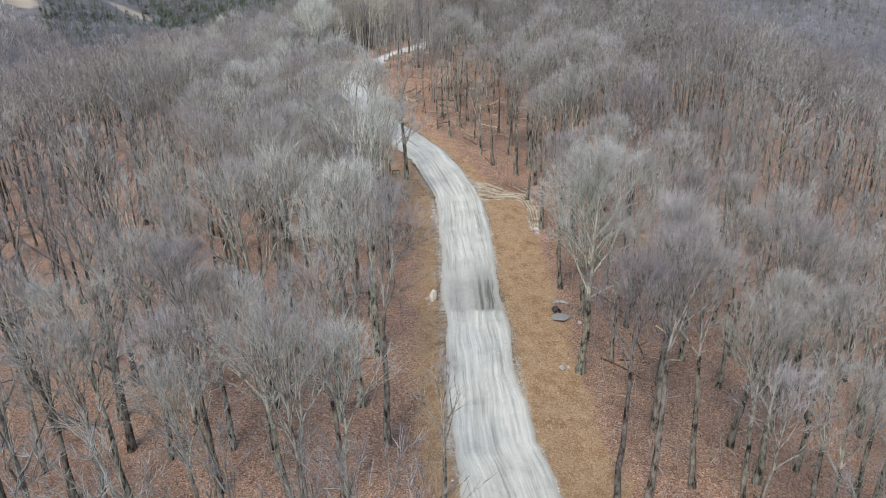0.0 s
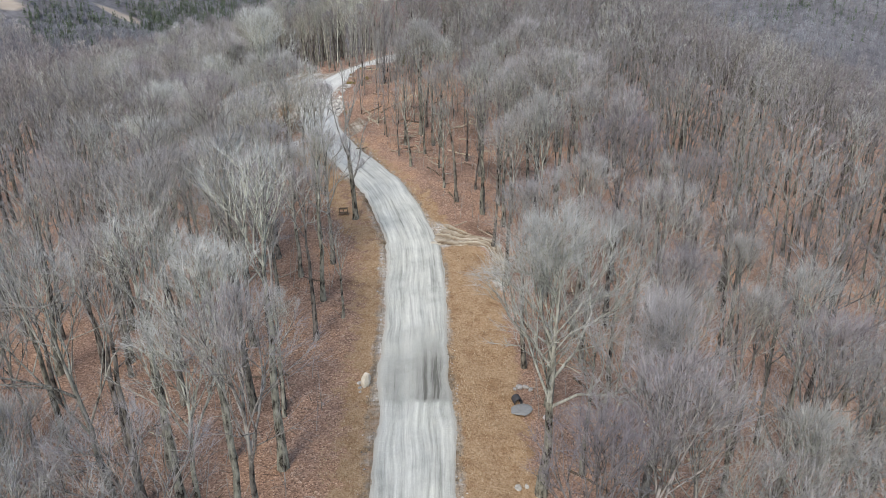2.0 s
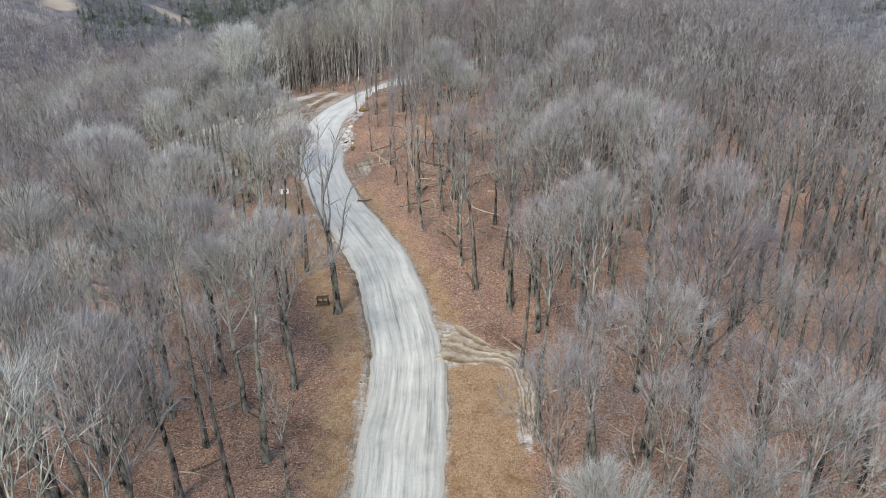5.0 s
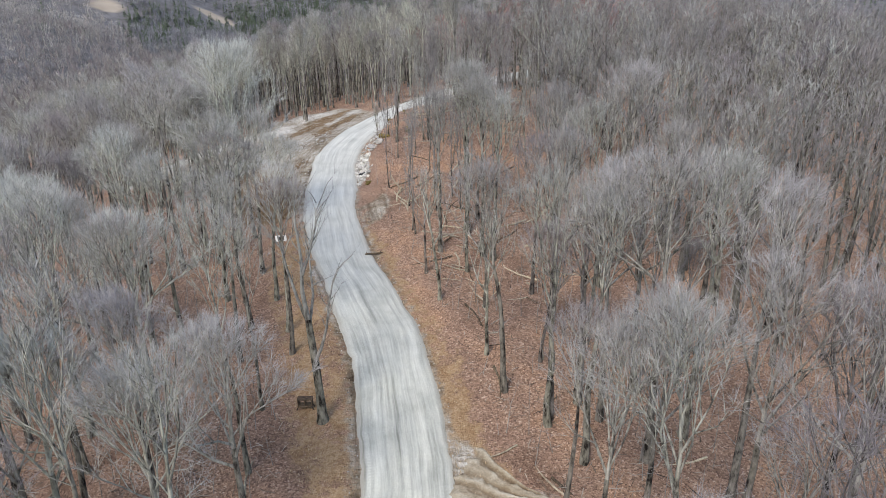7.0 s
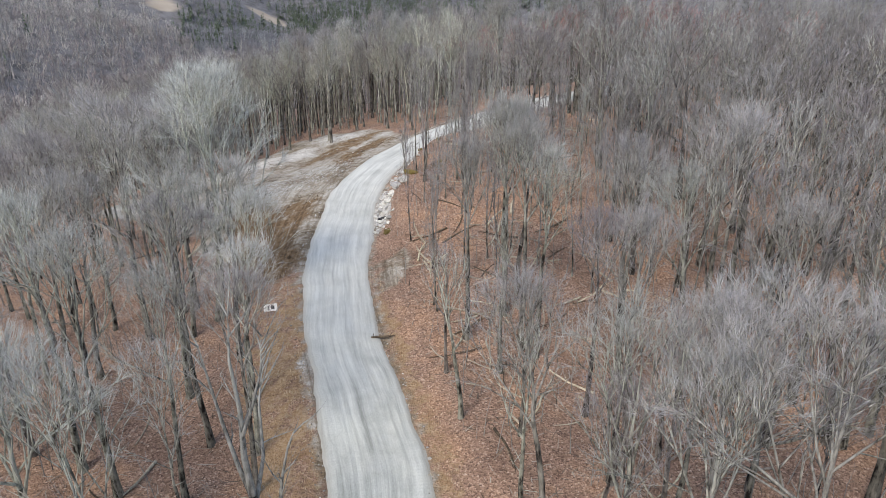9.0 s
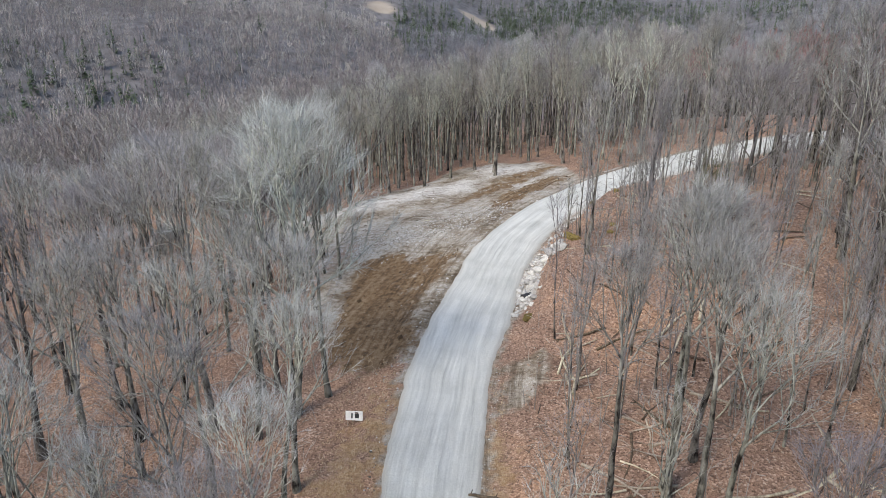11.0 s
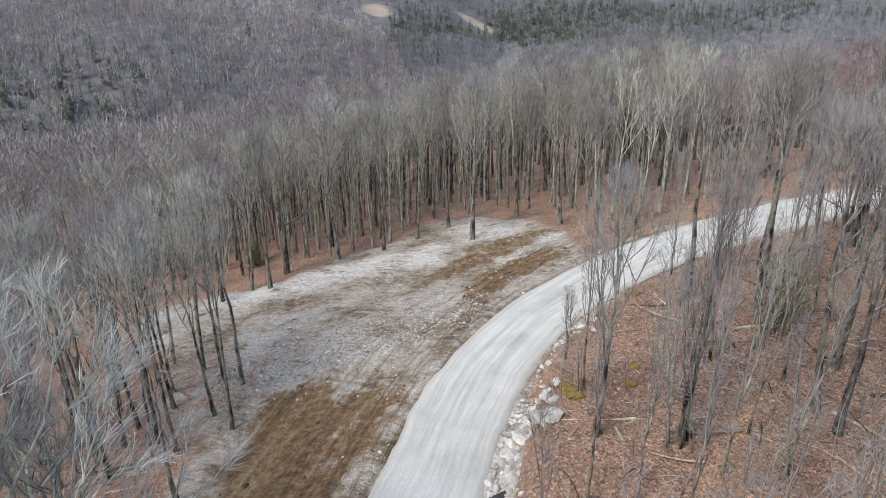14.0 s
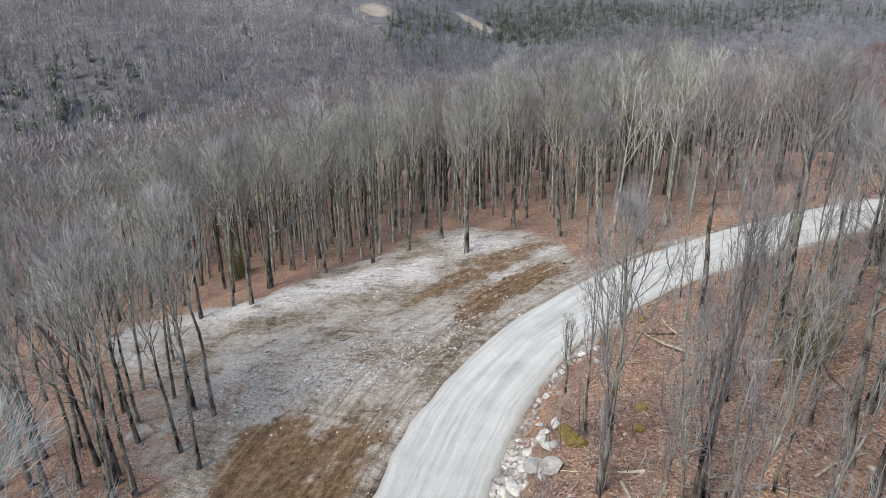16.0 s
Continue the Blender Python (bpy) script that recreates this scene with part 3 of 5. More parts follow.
# ---- trees ----
class Soup:
    """Gathers tubes and blades into one mesh."""

    def __init__(self):
        self.v, self.f, self.m, self.count = [], [], [], 0

    def tube(self, pts, radii, sides, slot=0, closed=True):
        pts = np.asarray(pts, float)
        d = np.gradient(pts, axis=0)
        d /= np.linalg.norm(d, axis=1)[:, None] + 1e-9
        ref = np.array([0.31, 0.95, 0.05]) if abs(d[0] @ np.array([0.31, 0.95, 0.05])) < 0.9 else np.array([1.0, 0, 0])
        s = np.cross(d, ref)
        s /= np.linalg.norm(s, axis=1)[:, None]
        t = np.cross(d, s)
        a = np.arange(sides) * 2 * np.pi / sides
        n = len(pts)
        last = n - 1 if closed else n
        ring = pts[:last, None] + np.asarray(radii)[:last, None, None] * (np.cos(a)[None, :, None] * s[:last, None] + np.sin(a)[None, :, None] * t[:last, None])
        self.v.append(ring.reshape(-1, 3))
        c = self.count
        for i in range(last - 1):
            for j in range(sides):
                k = (j + 1) % sides
                self.f.append((c + i * sides + j, c + i * sides + k, c + (i + 1) * sides + k, c + (i + 1) * sides + j))
                self.m.append(slot)
        self.count += last * sides
        if closed:
            self.v.append(pts[-1:])
            for j in range(sides):
                self.f.append((c + (last - 1) * sides + j, c + (last - 1) * sides + (j + 1) % sides, self.count))
                self.m.append(slot)
            self.count += 1

    def blade(self, p, q, width, side=(0.3, 0.5, 0.8), slot=0):
        """A fine twig: a long narrow wedge."""
        d = q - p
        s = np.cross(d, side)
        s *= width / 2 / (np.linalg.norm(s) + 1e-9)
        self.v.append(np.array([p - s, p + s, q]))
        self.f.append((self.count, self.count + 1, self.count + 2))
        self.m.append(slot)
        self.count += 3

    def arrays(self):
        return np.vstack(self.v), self.f, np.array(self.m, np.int32)


def unit(v):
    return v / (np.linalg.norm(v) + 1e-9)


def swerve(rng, d, angle, up=0.25):
    """A direction at about that angle from d, drawn upwards."""
    r = rng.normal(size=3)
    r = unit(r - d * (r @ d))
    return unit(d * math.cos(angle) + r * math.sin(angle) + np.array([0, 0, up]))


def bough(rng, p, d, length, n, lift, wander):
    pts = [np.array(p, float)]
    for _ in range(n):
        d = unit(d + np.array([0, 0, lift]) + rng.normal(0, wander, 3))
        pts.append(pts[-1] + d * length / n)
    return np.array(pts)


# limbs from the trunk, boughs on a limb, branchlets on a bough, twigs on a branchlet, and their make
LEVELS = {"near": dict(limbs=(7, 10), limb_n=4, limb_s=5, boughs=5, lets=4, twigs=8, width=0.014, trunk_s=8, trunk_n=9),
          "great": dict(limbs=(13, 15), limb_n=4, limb_s=5, boughs=6, lets=5, twigs=10, width=0.015, trunk_s=9, trunk_n=9),
          "open": dict(limbs=(6, 8), limb_n=4, limb_s=4, boughs=4, lets=4, twigs=5, width=0.015, trunk_s=7, trunk_n=9),
          "mid": dict(limbs=(6, 8), limb_n=2, limb_s=3, boughs=5, lets=0, twigs=11, width=0.03, trunk_s=5, trunk_n=5),
          "far": dict(limbs=(5, 7), limb_n=1, limb_s=3, boughs=3, lets=0, twigs=13, width=0.06, trunk_s=3, trunk_n=3)}


def grow(seed, h, level, spread=1.0, fork=0.5, thick=1.0, lift=0.15):
    """One bare broadleaf tree: the soups of its trunk, limbs and twigs. Limbs fork upwards and end near a domed crown outline."""
    rng = np.random.default_rng(seed)
    o = LEVELS[level]
    sparse = level == "near" and h < 11
    if sparse:
        o = dict(o, limbs=(6, 9), boughs=3, lets=2, twigs=5)
    trunk, limbs, twigs = Soup(), Soup(), Soup()
    crook = max(0.15, (spread - 0.7) * 2.2)
    lean = rng.normal(0, 0.035, 2)
    n = o["trunk_n"]
    zs = np.linspace(0, 0.88 * h, n + 1)
    curve = np.cumsum(rng.normal(0, 0.009 * h, (n + 1, 2)), axis=0) * 0.55
    curve -= curve[0]
    pts = np.stack([lean[0] * zs + curve[:, 0], lean[1] * zs + curve[:, 1], zs], 1)
    pts[0, 2] = -0.35
    r0 = (0.0118 * h + 0.025) * thick
    rad = r0 * (1 - 0.9 * (zs / (0.88 * h)) ** 1.1)
    rad[0] *= 1.45
    cut = min(n - 1, max(2, int(round(n * fork)) + 1))
    trunk.tube(pts[:cut + 1], rad[:cut + 1], o["trunk_s"], closed=False)
    limbs.tube(pts[cut:], rad[cut:], max(3, o["limb_s"]))

    def along(z):
        return np.array([np.interp(z, zs, pts[:, 0]), np.interp(z, zs, pts[:, 1]), z])

    # the crown's outline: an egg that is widest above its middle
    low = h * fork * 0.9
    heart = along(low + 0.56 * (h - low))
    wide, tall = h * (0.105 + 0.105 * spread), h - heart[2]
    drop = heart[2] - low

    def reach(p, d):
        """How far from p along d the outline lies."""
        scale = np.array([1 / wide, 1 / wide, 1 / (tall if d[2] > 0 else drop)])
        q, e = (p - heart) * scale, d * scale
        a, b, c = e @ e, 2 * q @ e, q @ q - 1
        root = b * b - 4 * a * c
        return (-b + math.sqrt(root)) / (2 * a) if root > 0 else 0.0

    fine = level not in ("mid", "far")
    lo, hi = (0.55, 1.25) if fine else (0.5, 1.15)
    unit_twig = 0.055 * h

    def sprays(b, count):
        for _ in range(count):
            s = rng.uniform(0.3, 1.0) * (len(b) - 1)
            j = min(int(s), len(b) - 2)
            q = b[j] + (b[j + 1] - b[j]) * (s - j)
            d = swerve(rng, unit(b[j + 1] - b[j]), radians(rng.uniform(8, 44)), 0.16)
            twigs.blade(q, q + d * unit_twig * rng.uniform(lo, hi), o["width"] * rng.uniform(0.8, 1.25), rng.normal(size=3))

    count = rng.integers(*o["limbs"])
    az = rng.uniform(0, 6.28)
    for i in range(count + 1):
        f = (i + rng.uniform(0, 0.6)) / count
        z = h * (fork * 0.95 + (0.78 - fork * 0.95) * min(f, 1.0) ** 0.85)
        az += 2.4 + rng.normal(0, 0.35)
        off = radians(rng.uniform(24, 46) - 20 * f) * (0.55 + 0.4 * spread)
        if i == count:
            off, z = radians(8), 0.8 * h
        d = np.array([math.cos(az) * math.sin(off), math.sin(az) * math.sin(off), math.cos(off)])
        start = along(z)
        length = max(reach(start, unit(d + np.array([0, 0, lift]))) * rng.uniform(0.74, 1.04), 0.12 * h)
        b = bough(rng, start, d, length, o["limb_n"], lift - 0.03 * crook, 0.07 + 0.08 * crook)
        lr = np.interp(z, zs, rad) * rng.uniform(0.45, 0.72) * {"near": 1, "great": 0.9, "open": 0.95, "mid": 1.1, "far": 1.2}[level]
        limbs.tube(b, lr * np.linspace(1, 0.16, len(b)) ** 1.2 + 0.006, o["limb_s"])
        sprays(b[len(b) // 2:] if len(b) > 2 else b, o["twigs"])
        for k in range(o["boughs"]):
            s = 0.2 + 0.72 * (k + rng.uniform(0, 1)) / o["boughs"]
            j = min(int(s * o["limb_n"]), o["limb_n"] - 1)
            q = b[j] + (b[j + 1] - b[j]) * (s * o["limb_n"] - j)
            dd = swerve(rng, unit(b[j + 1] - b[j]), radians(rng.uniform(20, 44)), 0.16)
            bl = min(reach(q, dd) * rng.uniform(0.78, 1.0), length * 0.75)
            bl = max(bl, 0.05 * h)
            br = lr * (0.62 - 0.35 * s) + 0.008
            bb = bough(rng, q, dd, bl, 2 if fine else 1, 0.1, 0.08 + 0.08 * crook)
            limbs.tube(bb, np.linspace(br, 0.01, len(bb)), 3)
            sprays(bb, o["twigs"])
            for m in range(o["lets"]):
                s2 = (0.25 + 0.7 * (m + rng.uniform(0, 1)) / o["lets"]) * (len(bb) - 1)
                j = min(int(s2), len(bb) - 2)
                p = bb[j] + (bb[j + 1] - bb[j]) * (s2 - j)
                d3 = swerve(rng, unit(bb[j + 1] - bb[j]), radians(rng.uniform(18, 42)), 0.14)
                l3 = min(max(reach(p, d3) * rng.uniform(0.7, 1.0), 0.03 * h), 0.13 * h)
                limbs.tube([p, p + d3 * l3], [0.016 if not sparse else 0.012, 0.005], 3)
                sprays(np.array([p, p + d3 * l3]), o["twigs"])
    # a few dead stubs low on the trunk
    if level in ("near", "open"):
        for _ in range(rng.integers(2, 6)):
            z = h * rng.uniform(0.15, max(fork, 0.25))
            a = rng.uniform(0, 6.28)
            limbs.tube(bough(rng, along(z), np.array([math.cos(a), math.sin(a), 0.4]), rng.uniform(0.5, 1.8), 2, -0.05, 0.2), [0.035, 0.02, 0.006], 3)
    return trunk, limbs, twigs


def soup_mesh(name, soup, mat):
    v, f, _ = soup.arrays()
    me = bpy.data.meshes.new(name)
    me.from_pydata(v.tolist(), [], f)
    me.materials.append(mat)
    me.polygons.foreach_set("use_smooth", np.ones(len(me.polygons), bool))
    return me


KINDS = [(14.8, 1.0, 0.56, "tall bare grey-barked broadleaf tree with upswept twiggy crown"),
         (16.0, 0.75, 0.6, "tall slender bare tree with a high narrow crown"),
         (13.5, 1.5, 0.46, "bare spreading oak with pale crooked limbs"),
         (14.2, 0.85, 0.6, "straight bare forest tree with dark trunk"),
         (12.0, 1.2, 0.5, "bare grey tree with a rounded brush-like crown"),
         (15.4, 1.2, 0.5, "bare forked tree with lichen-pale limbs"),
         (10.5, 0.8, 0.42, "thin young bare tree with fine twigs"),
         (7.5, 0.8, 0.32, "slender bare sapling with few twigs")]
tree_models = []
for kind_no, (h, spread, fork, words) in enumerate(KINDS):
    for variant in range(2):
        sizes = grow(100 + kind_no * 10 + variant, h, "near", spread, fork)
        root = new("tree")
        root.empty_display_size = 0.3
        tagged(root, words, "tree", group="bare trees beside the road")
        trunk_ob = new("trunk", soup_mesh("trunk", sizes[0], TRUNK))
        trunk_ob.parent = root
        limb_ob = new("crown", soup_mesh("crown", sizes[1], LIMB))
        limb_ob.parent = root
        twig_ob = new("twig_spray", soup_mesh("twig_spray", sizes[2], TWIG))
        twig_ob.parent = limb_ob
        tagged(twig_ob, kind="stuff")
        tree_models.append((root, h))

for variant, (h, spread, fork) in enumerate(((15.5, 1.6, 0.36), (13.5, 1.55, 0.4))):
    sizes = grow(400 + variant, h, "great", spread, fork, 1.25)
    root = tagged(new("tree"), "large bare tree with a dense pale-grey fan of limbs", "tree", group="bare trees beside the road")
    root.empty_display_size = 0.3
    for name, soup, mat in (("trunk", sizes[0], TRUNK), ("crown", sizes[1], PALE_LIMB), ("twig_spray", sizes[2], PALE_TWIG)):
        ob = new(name, soup_mesh(name, soup, mat))
        ob.parent = limb_ob if name == "twig_spray" else root
        if name == "crown":
            limb_ob = ob
    tagged(ob, kind="stuff")
    tree_models.append((root, h))
for variant, (h, spread, fork) in enumerate(((10.5, -0.3, 0.2), (11.5, -0.4, 0.28), (9.0, -0.15, 0.16))):
    sizes = grow(430 + variant, 10.9, "near", spread, fork, 0.4, 0.4)
    root = tagged(new("young_tree"), "slender upright young bare tree with grey stem", "young tree", group="young trees above the bend")
    root.empty_display_size = 0.3
    for name, soup, mat in (("stem", sizes[0], TRUNK), ("crown", sizes[1], YOUNG_LIMB), ("twig_spray", sizes[2], YOUNG_TWIG)):
        ob = new(name, soup_mesh(name, soup, mat))
        ob.parent = limb_ob if name == "twig_spray" else root
        if name == "crown":
            limb_ob = ob
    tagged(ob, kind="stuff")
    tree_models.append((root, 10.9))

placed = []
for variant, (h, spread, fork) in enumerate(((14.6, 0.75, 0.36), (15.2, 0.62, 0.4), (14.0, 0.6, 0.42), (14.4, 0.7, 0.46))):
    sizes = grow(450 + variant, h, "near", spread * 0.8, fork, 0.85, 0.26)
    root = tagged(new("tree"), "bare grey-green lichened tree forking above a pale trunk", "tree", group="bare trees beside the road")
    root.empty_display_size = 0.3
    for name, soup, mat in (("trunk", sizes[0], EDGE_TRUNK), ("crown", sizes[1], EDGE_LIMB), ("twig_spray", sizes[2], TWIG)):
        ob = new(name, soup_mesh(name, soup, mat))
        ob.parent = limb_ob if name == "twig_spray" else root
        if name == "crown":
            limb_ob = ob
    tagged(ob, kind="stuff")
    tree_models.append((root, h))
for variant, (h, spread, fork, thick, level) in enumerate(((14.0, 1.0, 0.44, 0.72, "open"), (13.4, 0.85, 0.4, 0.72, "open"), (14.6, 0.9, 0.5, 0.72, "open"), (15.0, 1.15, 0.6, 1.1, "open"), (14.4, 1.0, 0.64, 1.15, "open"), (15.6, 1.1, 0.56, 1.05, "near"))):
    sizes = grow(480 + variant, h, level, spread, fork, thick, 0.16)
    root = tagged(new("tree"), "dark-stemmed bare tree with an open crown of pale twigs", "tree", group="bare trees beside the road")
    root.empty_display_size = 0.3
    for name, soup, mat in (("trunk", sizes[0], TRUNK), ("crown", sizes[1], LIMB), ("twig_spray", sizes[2], TWIG)):
        ob = new(name, soup_mesh(name, soup, mat))
        ob.parent = limb_ob if name == "twig_spray" else root
        if name == "crown":
            limb_ob = ob
    tagged(ob, kind="stuff")
    tree_models.append((root, h))

FIRST_USE = set()


def plant(x, y, model, scale, turn, tilt=(0, 0)):
    """Stands a tree on the ground; all its parts share one tone of bark."""
    root, h = tree_models[model]
    m = pose(x, y, ground_z(x, y), tilt[0], tilt[1], turn)
    if model not in FIRST_USE:
        FIRST_USE.add(model)
        made = root
        made.matrix_basis = m
    else:
        made = copy_thing(root, m)
    made.scale = (scale, scale, scale)
    # darker east of the first straight: dark trunks, and shadow put into the tone
    tone = random.random() * (0.75 if x > 8 and y < 105 else 0.5 if x < -11 and y < 60 else 0.6 if x > -9 and y > 94 else 1.0)
    if model in (16, 17) and x < 0 and y > 60:
        tone = 0.62 + 0.3 * tone
    for ob in (made, *made.children_recursive):
        ob.color = (tone, tone, tone, 1)
    placed.append((x, y))


# trees that stand at known places: x, y and height
EAST = [(10.1, 66.6, 13), (9.9, 30.7, 14), (11.9, 31.5, 15), (10.6, 76.9, 15), (8.7, 79.4, 15), (6.1, 81.6, 14), (10.4, 81.3, 14), (15.2, 50.7, 13), (-1.3, 104.6, 12),
        (2.0, 100.5, 14), (4.4, 96.8, 13), (-2.5, 100.5, 10), (3.5, 97.4, 14), (4.2, 89.9, 7), (2.5, 95.2, 10), (8.8, 79.9, 12), (11.6, 80.1, 15), (9.1, 95.3, 14), (10.4, 82, 13), (-0.1, 107.2, 12), (-2.9, 101.2, 10), (-4.1, 106.2, 11)]
BEND = [(-1.6, 105.6, 12), (1.7, 101.0, 14), (2.6, 103.0, 13), (-6.7, 114.6, 11), (-5.0, 115.2, 9), (-3.2, 113.1, 11), (-4.0, 124.5, 11), (-11.4, 125.8, 4.5), (-11.6, 126.4, 4.0), (-8.9, 120.9, 10), (-2.5, 129.7, 13.5), (-6.2, 130.7, 12.8),
        (-11.1, 135.2, 9), (-2.6, 132.7, 13), (-1.0, 144.1, 12), (-8.4, 122.4, 7.5)]
WEST = [(-4.9, 45.2, 17), (-5.4, 39.0, 15), (-6.7, 37.3, 13), (-12.1, 42.5, 14), (-10.0, 42.7, 15), (-18.4, 56.1, 16), (-13.8, 67.0, 16), (-5.9, 50.3, 15), (-7.9, 50.3, 16), (-3.4, 61.1, 8), (-19.5, 54.6, 15), (-17.5, 54.2, 14), (-12.6, 51.0, 15), (-5.7, 49.6, 9), (-5.3, 63.5, 13),
        (-8.2, 84.5, 12), (-8.1, 78.8, 12), (-9.4, 87.2, 12), (-11.6, 91.0, 12.5), (-14.0, 94.6, 13), (-12.2, 87.5, 14), (-15.5, 91, 14), (-12.8, 75.2, 14), (-18.9, 97.2, 13), (-35.6, 100.7, 14), (-17.4, 101.6, 13)]
CLEARING_EDGE = [(-38.9, 141.5, 15), (-35.5, 144.1, 14), (-33.4, 146.8, 14.5), (-27.5, 146.6, 14), (-26.6, 145, 14.5), (-43.1, 134.3, 14), (-40.9, 134.3, 14), (-27.5, 116.3, 12), (-30.6, 120.3, 14), (-44.4, 132.0, 14),
                 (-29.6, 117.0, 12), (-40.4, 125.6, 13), (-32.3, 120.4, 13), (-29.2, 113.7, 14), (-31.4, 114.4, 14), (-32.8, 113.1, 13), (-35.9, 112.3, 14), (-25.5, 110.6, 13), (-32.5, 102.8, 14), (-28.8, 107.2, 14),
                 (-30.2, 113.0, 13), (-30.8, 113.9, 12.5), (-33.6, 114.8, 13), (-34.6, 118.2, 12), (-34.8, 121.0, 12), (-37.5, 114.2, 13), (-39.5, 114.6, 13), (-24.6, 103.2, 13), (-45.2, 150.8, 15), (-38.6, 148.5, 15), (-31.3, 149.3, 15),
                 (-34.1, 112.0, 13), (-36.6, 110.6, 14), (-33.4, 109.6, 13.5), (-30.9, 110.8, 12.5), (-36.2, 115.4, 13), (-38.0, 111.8, 13.5), (-40.6, 112.4, 14), (-33.0, 116.9, 12.5), (-36.9, 118.9, 13), (-38.6, 121.6, 13)]
rng = np.random.default_rng(11)


def fitting_model(h, slim=False):
    """A kind of tree that suits a height."""
    if h < 8:
        return int(rng.integers(14, 16))
    if h < 11.5:
        return int(rng.choice([12, 13, 12, 13, 2, 6]))
    if slim:
        return int(rng.choice([2, 3, 6, 7, 0, 1]))
    return int(rng.integers(0, 12))


def plant_high(x, y, h, slim=False):
    model = fitting_model(h, slim)
    if h > 11.5 and y > 128 and x < -10:
        model = 21 + int(rng.integers(0, 4))
    elif x < -4 and h > 11.5 and 42 < y < 80:
        model = 27 + int(rng.integers(0, 4))
    elif x < -24 and y > 99:
        model = 25 + int(rng.integers(0, 3))
    elif x > -12.5 and y > 100 and h > 6:
        near_edge = abs(near_road(x, y)[1][0]) < 8
        model = 18 + int(rng.integers(0, 3)) if h < 12.5 else 21 + int(rng.integers(0, 4)) if near_edge else int(rng.choice([2, 3, 6, 7]))
    plant(x, y, model, h / tree_models[model][1], rng.uniform(0, 360), rng.normal(0, 1.5, 2))


for x, y, h, model in ((-18.1, 99.4, 17.5, 16), (10.2, 44.0, 17.5, 16), (14.2, 38.3, 16.0, 17), (19.6, 34.5, 14.0, 17), (-12.9, 34.8, 12.0, 17), (23.1, 87.2, 12.5, 4), (11.6, 51.8, 12.0, 17), (-10.5, 71.0, 12.5, 17), (-5.4, 69.8, 12.0, 17), (-7.9, 67.8, 12.0, 16), (-12.6, 67.4, 13.0, 17), (-19.0, 80.5, 13.5, 16), (-13.2, 66.5, 14.5, 4), (0.1, 31.0, 9.5, 15), (22, 57, 13, 29),
                      (13, 46, 12.5, 4), (14.8, 56.6, 12.5, 10), (12.6, 62.5, 12, 5), (19, 47.5, 13, 11), (16.5, 67, 13, 28), (22, 65, 13.5, 29), (-3.2, 139.5, 9.5, 4), (-0.4, 141, 10.5, 10), (2.2, 142.2, 10.5, 5), (4.6, 143.5, 11, 11), (0.8, 138, 10, 5), (5.6, 140, 11, 4), (7.6, 145, 11, 10), (-14, 77.5, 13, 17), (-20, 70, 14, 16), (-16, 60.5, 14, 16),
                      (-24, 82, 14, 16), (-9.4, 57, 13, 17), (-7.4, 117.8, 11.5, 22), (0.6, 122.4, 12.5, 8), (1.4, 121.4, 12, 5), (-22.6, 101.4, 15, 1), (-21.0, 101.2, 14, 3), (-21.7, 100.7, 14.5, 6)):
    plant(x, y, model, h / tree_models[model][1], 40 * x + (150 if h == 17.5 and x < 0 else 0), (0, 0))
for group in (EAST, BEND, WEST, CLEARING_EDGE):
    for x, y, h in group:
        plant_high(x, y, h * (1.12 if h > 11 and y < 75 else 1.0), (x > -12 and y > 84) or y > 130 or (-20 < x < 11 and y < 60))


def scatter(seed, x0, x1, y0, y1, gap, tries):
    """Places at least gap apart, by dart throwing on a grid."""
    r = np.random.default_rng(seed)
    cells, out = {}, []
    for x, y in placed:
        cells.setdefault((int(x // gap), int(y // gap)), []).append((x, y))
    for x, y in zip(r.uniform(x0, x1, tries), r.uniform(y0, y1, tries)):
        i, j = int(x // gap), int(y // gap)
        if all((x - a) ** 2 + (y - b) ** 2 > gap * gap for p in (-1, 0, 1) for q in (-1, 0, 1) for a, b in cells.get((i + p, j + q), ())):
            cells.setdefault((i, j), []).append((x, y))
            out.append((x, y))
    return np.array(out)


spots = scatter(21, -105, 95, 8, 235, 3.2, 60000)
patchy = np.array([noise.noise(Vector((x * 0.09, y * 0.09, 3.1))) for x, y in spots])
spots = spots[patchy + np.random.default_rng(8).uniform(-0.25, 0.25, len(spots)) > -0.36]
spots = spots[clear_of_trees(spots[:, 0], spots[:, 1]) & (spots[:, 1] > 1.2 * np.abs(spots[:, 0]) - 25)]
off_near = near_road(spots[:, 0], spots[:, 1])[1]
# open wood on the uphill side of the bends, a bare patch of brush, and the start of the road
sx, sy = spots[:, 0], spots[:, 1]
open_wood = (off_near > 0) & (off_near < 26) & (sy > 76) & (sy < 152)
thin = open_wood & (np.random.default_rng(5).uniform(0, 1, len(spots)) < np.where((sx > -4) & (sy > 103), 0.05, 0.2))
spots, off_near = spots[~thin], off_near[~thin]
band = (np.abs(off_near) < 30) & (spots[:, 1] > 22) & (spots[:, 1] < 158)
near_spots = spots[band]
order = np.argsort(np.abs(off_near[band]) - 9 * ((near_spots[:, 0] < -22) & (near_spots[:, 1] > 98) & (near_spots[:, 1] < 126)))
singles = order[:300 - len(placed)]
for x, y in near_spots[singles]:
    uphill = x > -12 + 0.12 * (150 - y) and y > 84
    plant_high(x, y, float(np.clip(rng.normal(10.6 if uphill else 14.6 if y < 100 else 13.2, 1.7), 6.5, 17 if y < 100 else 15)), uphill)
taken = np.zeros(len(spots), bool)
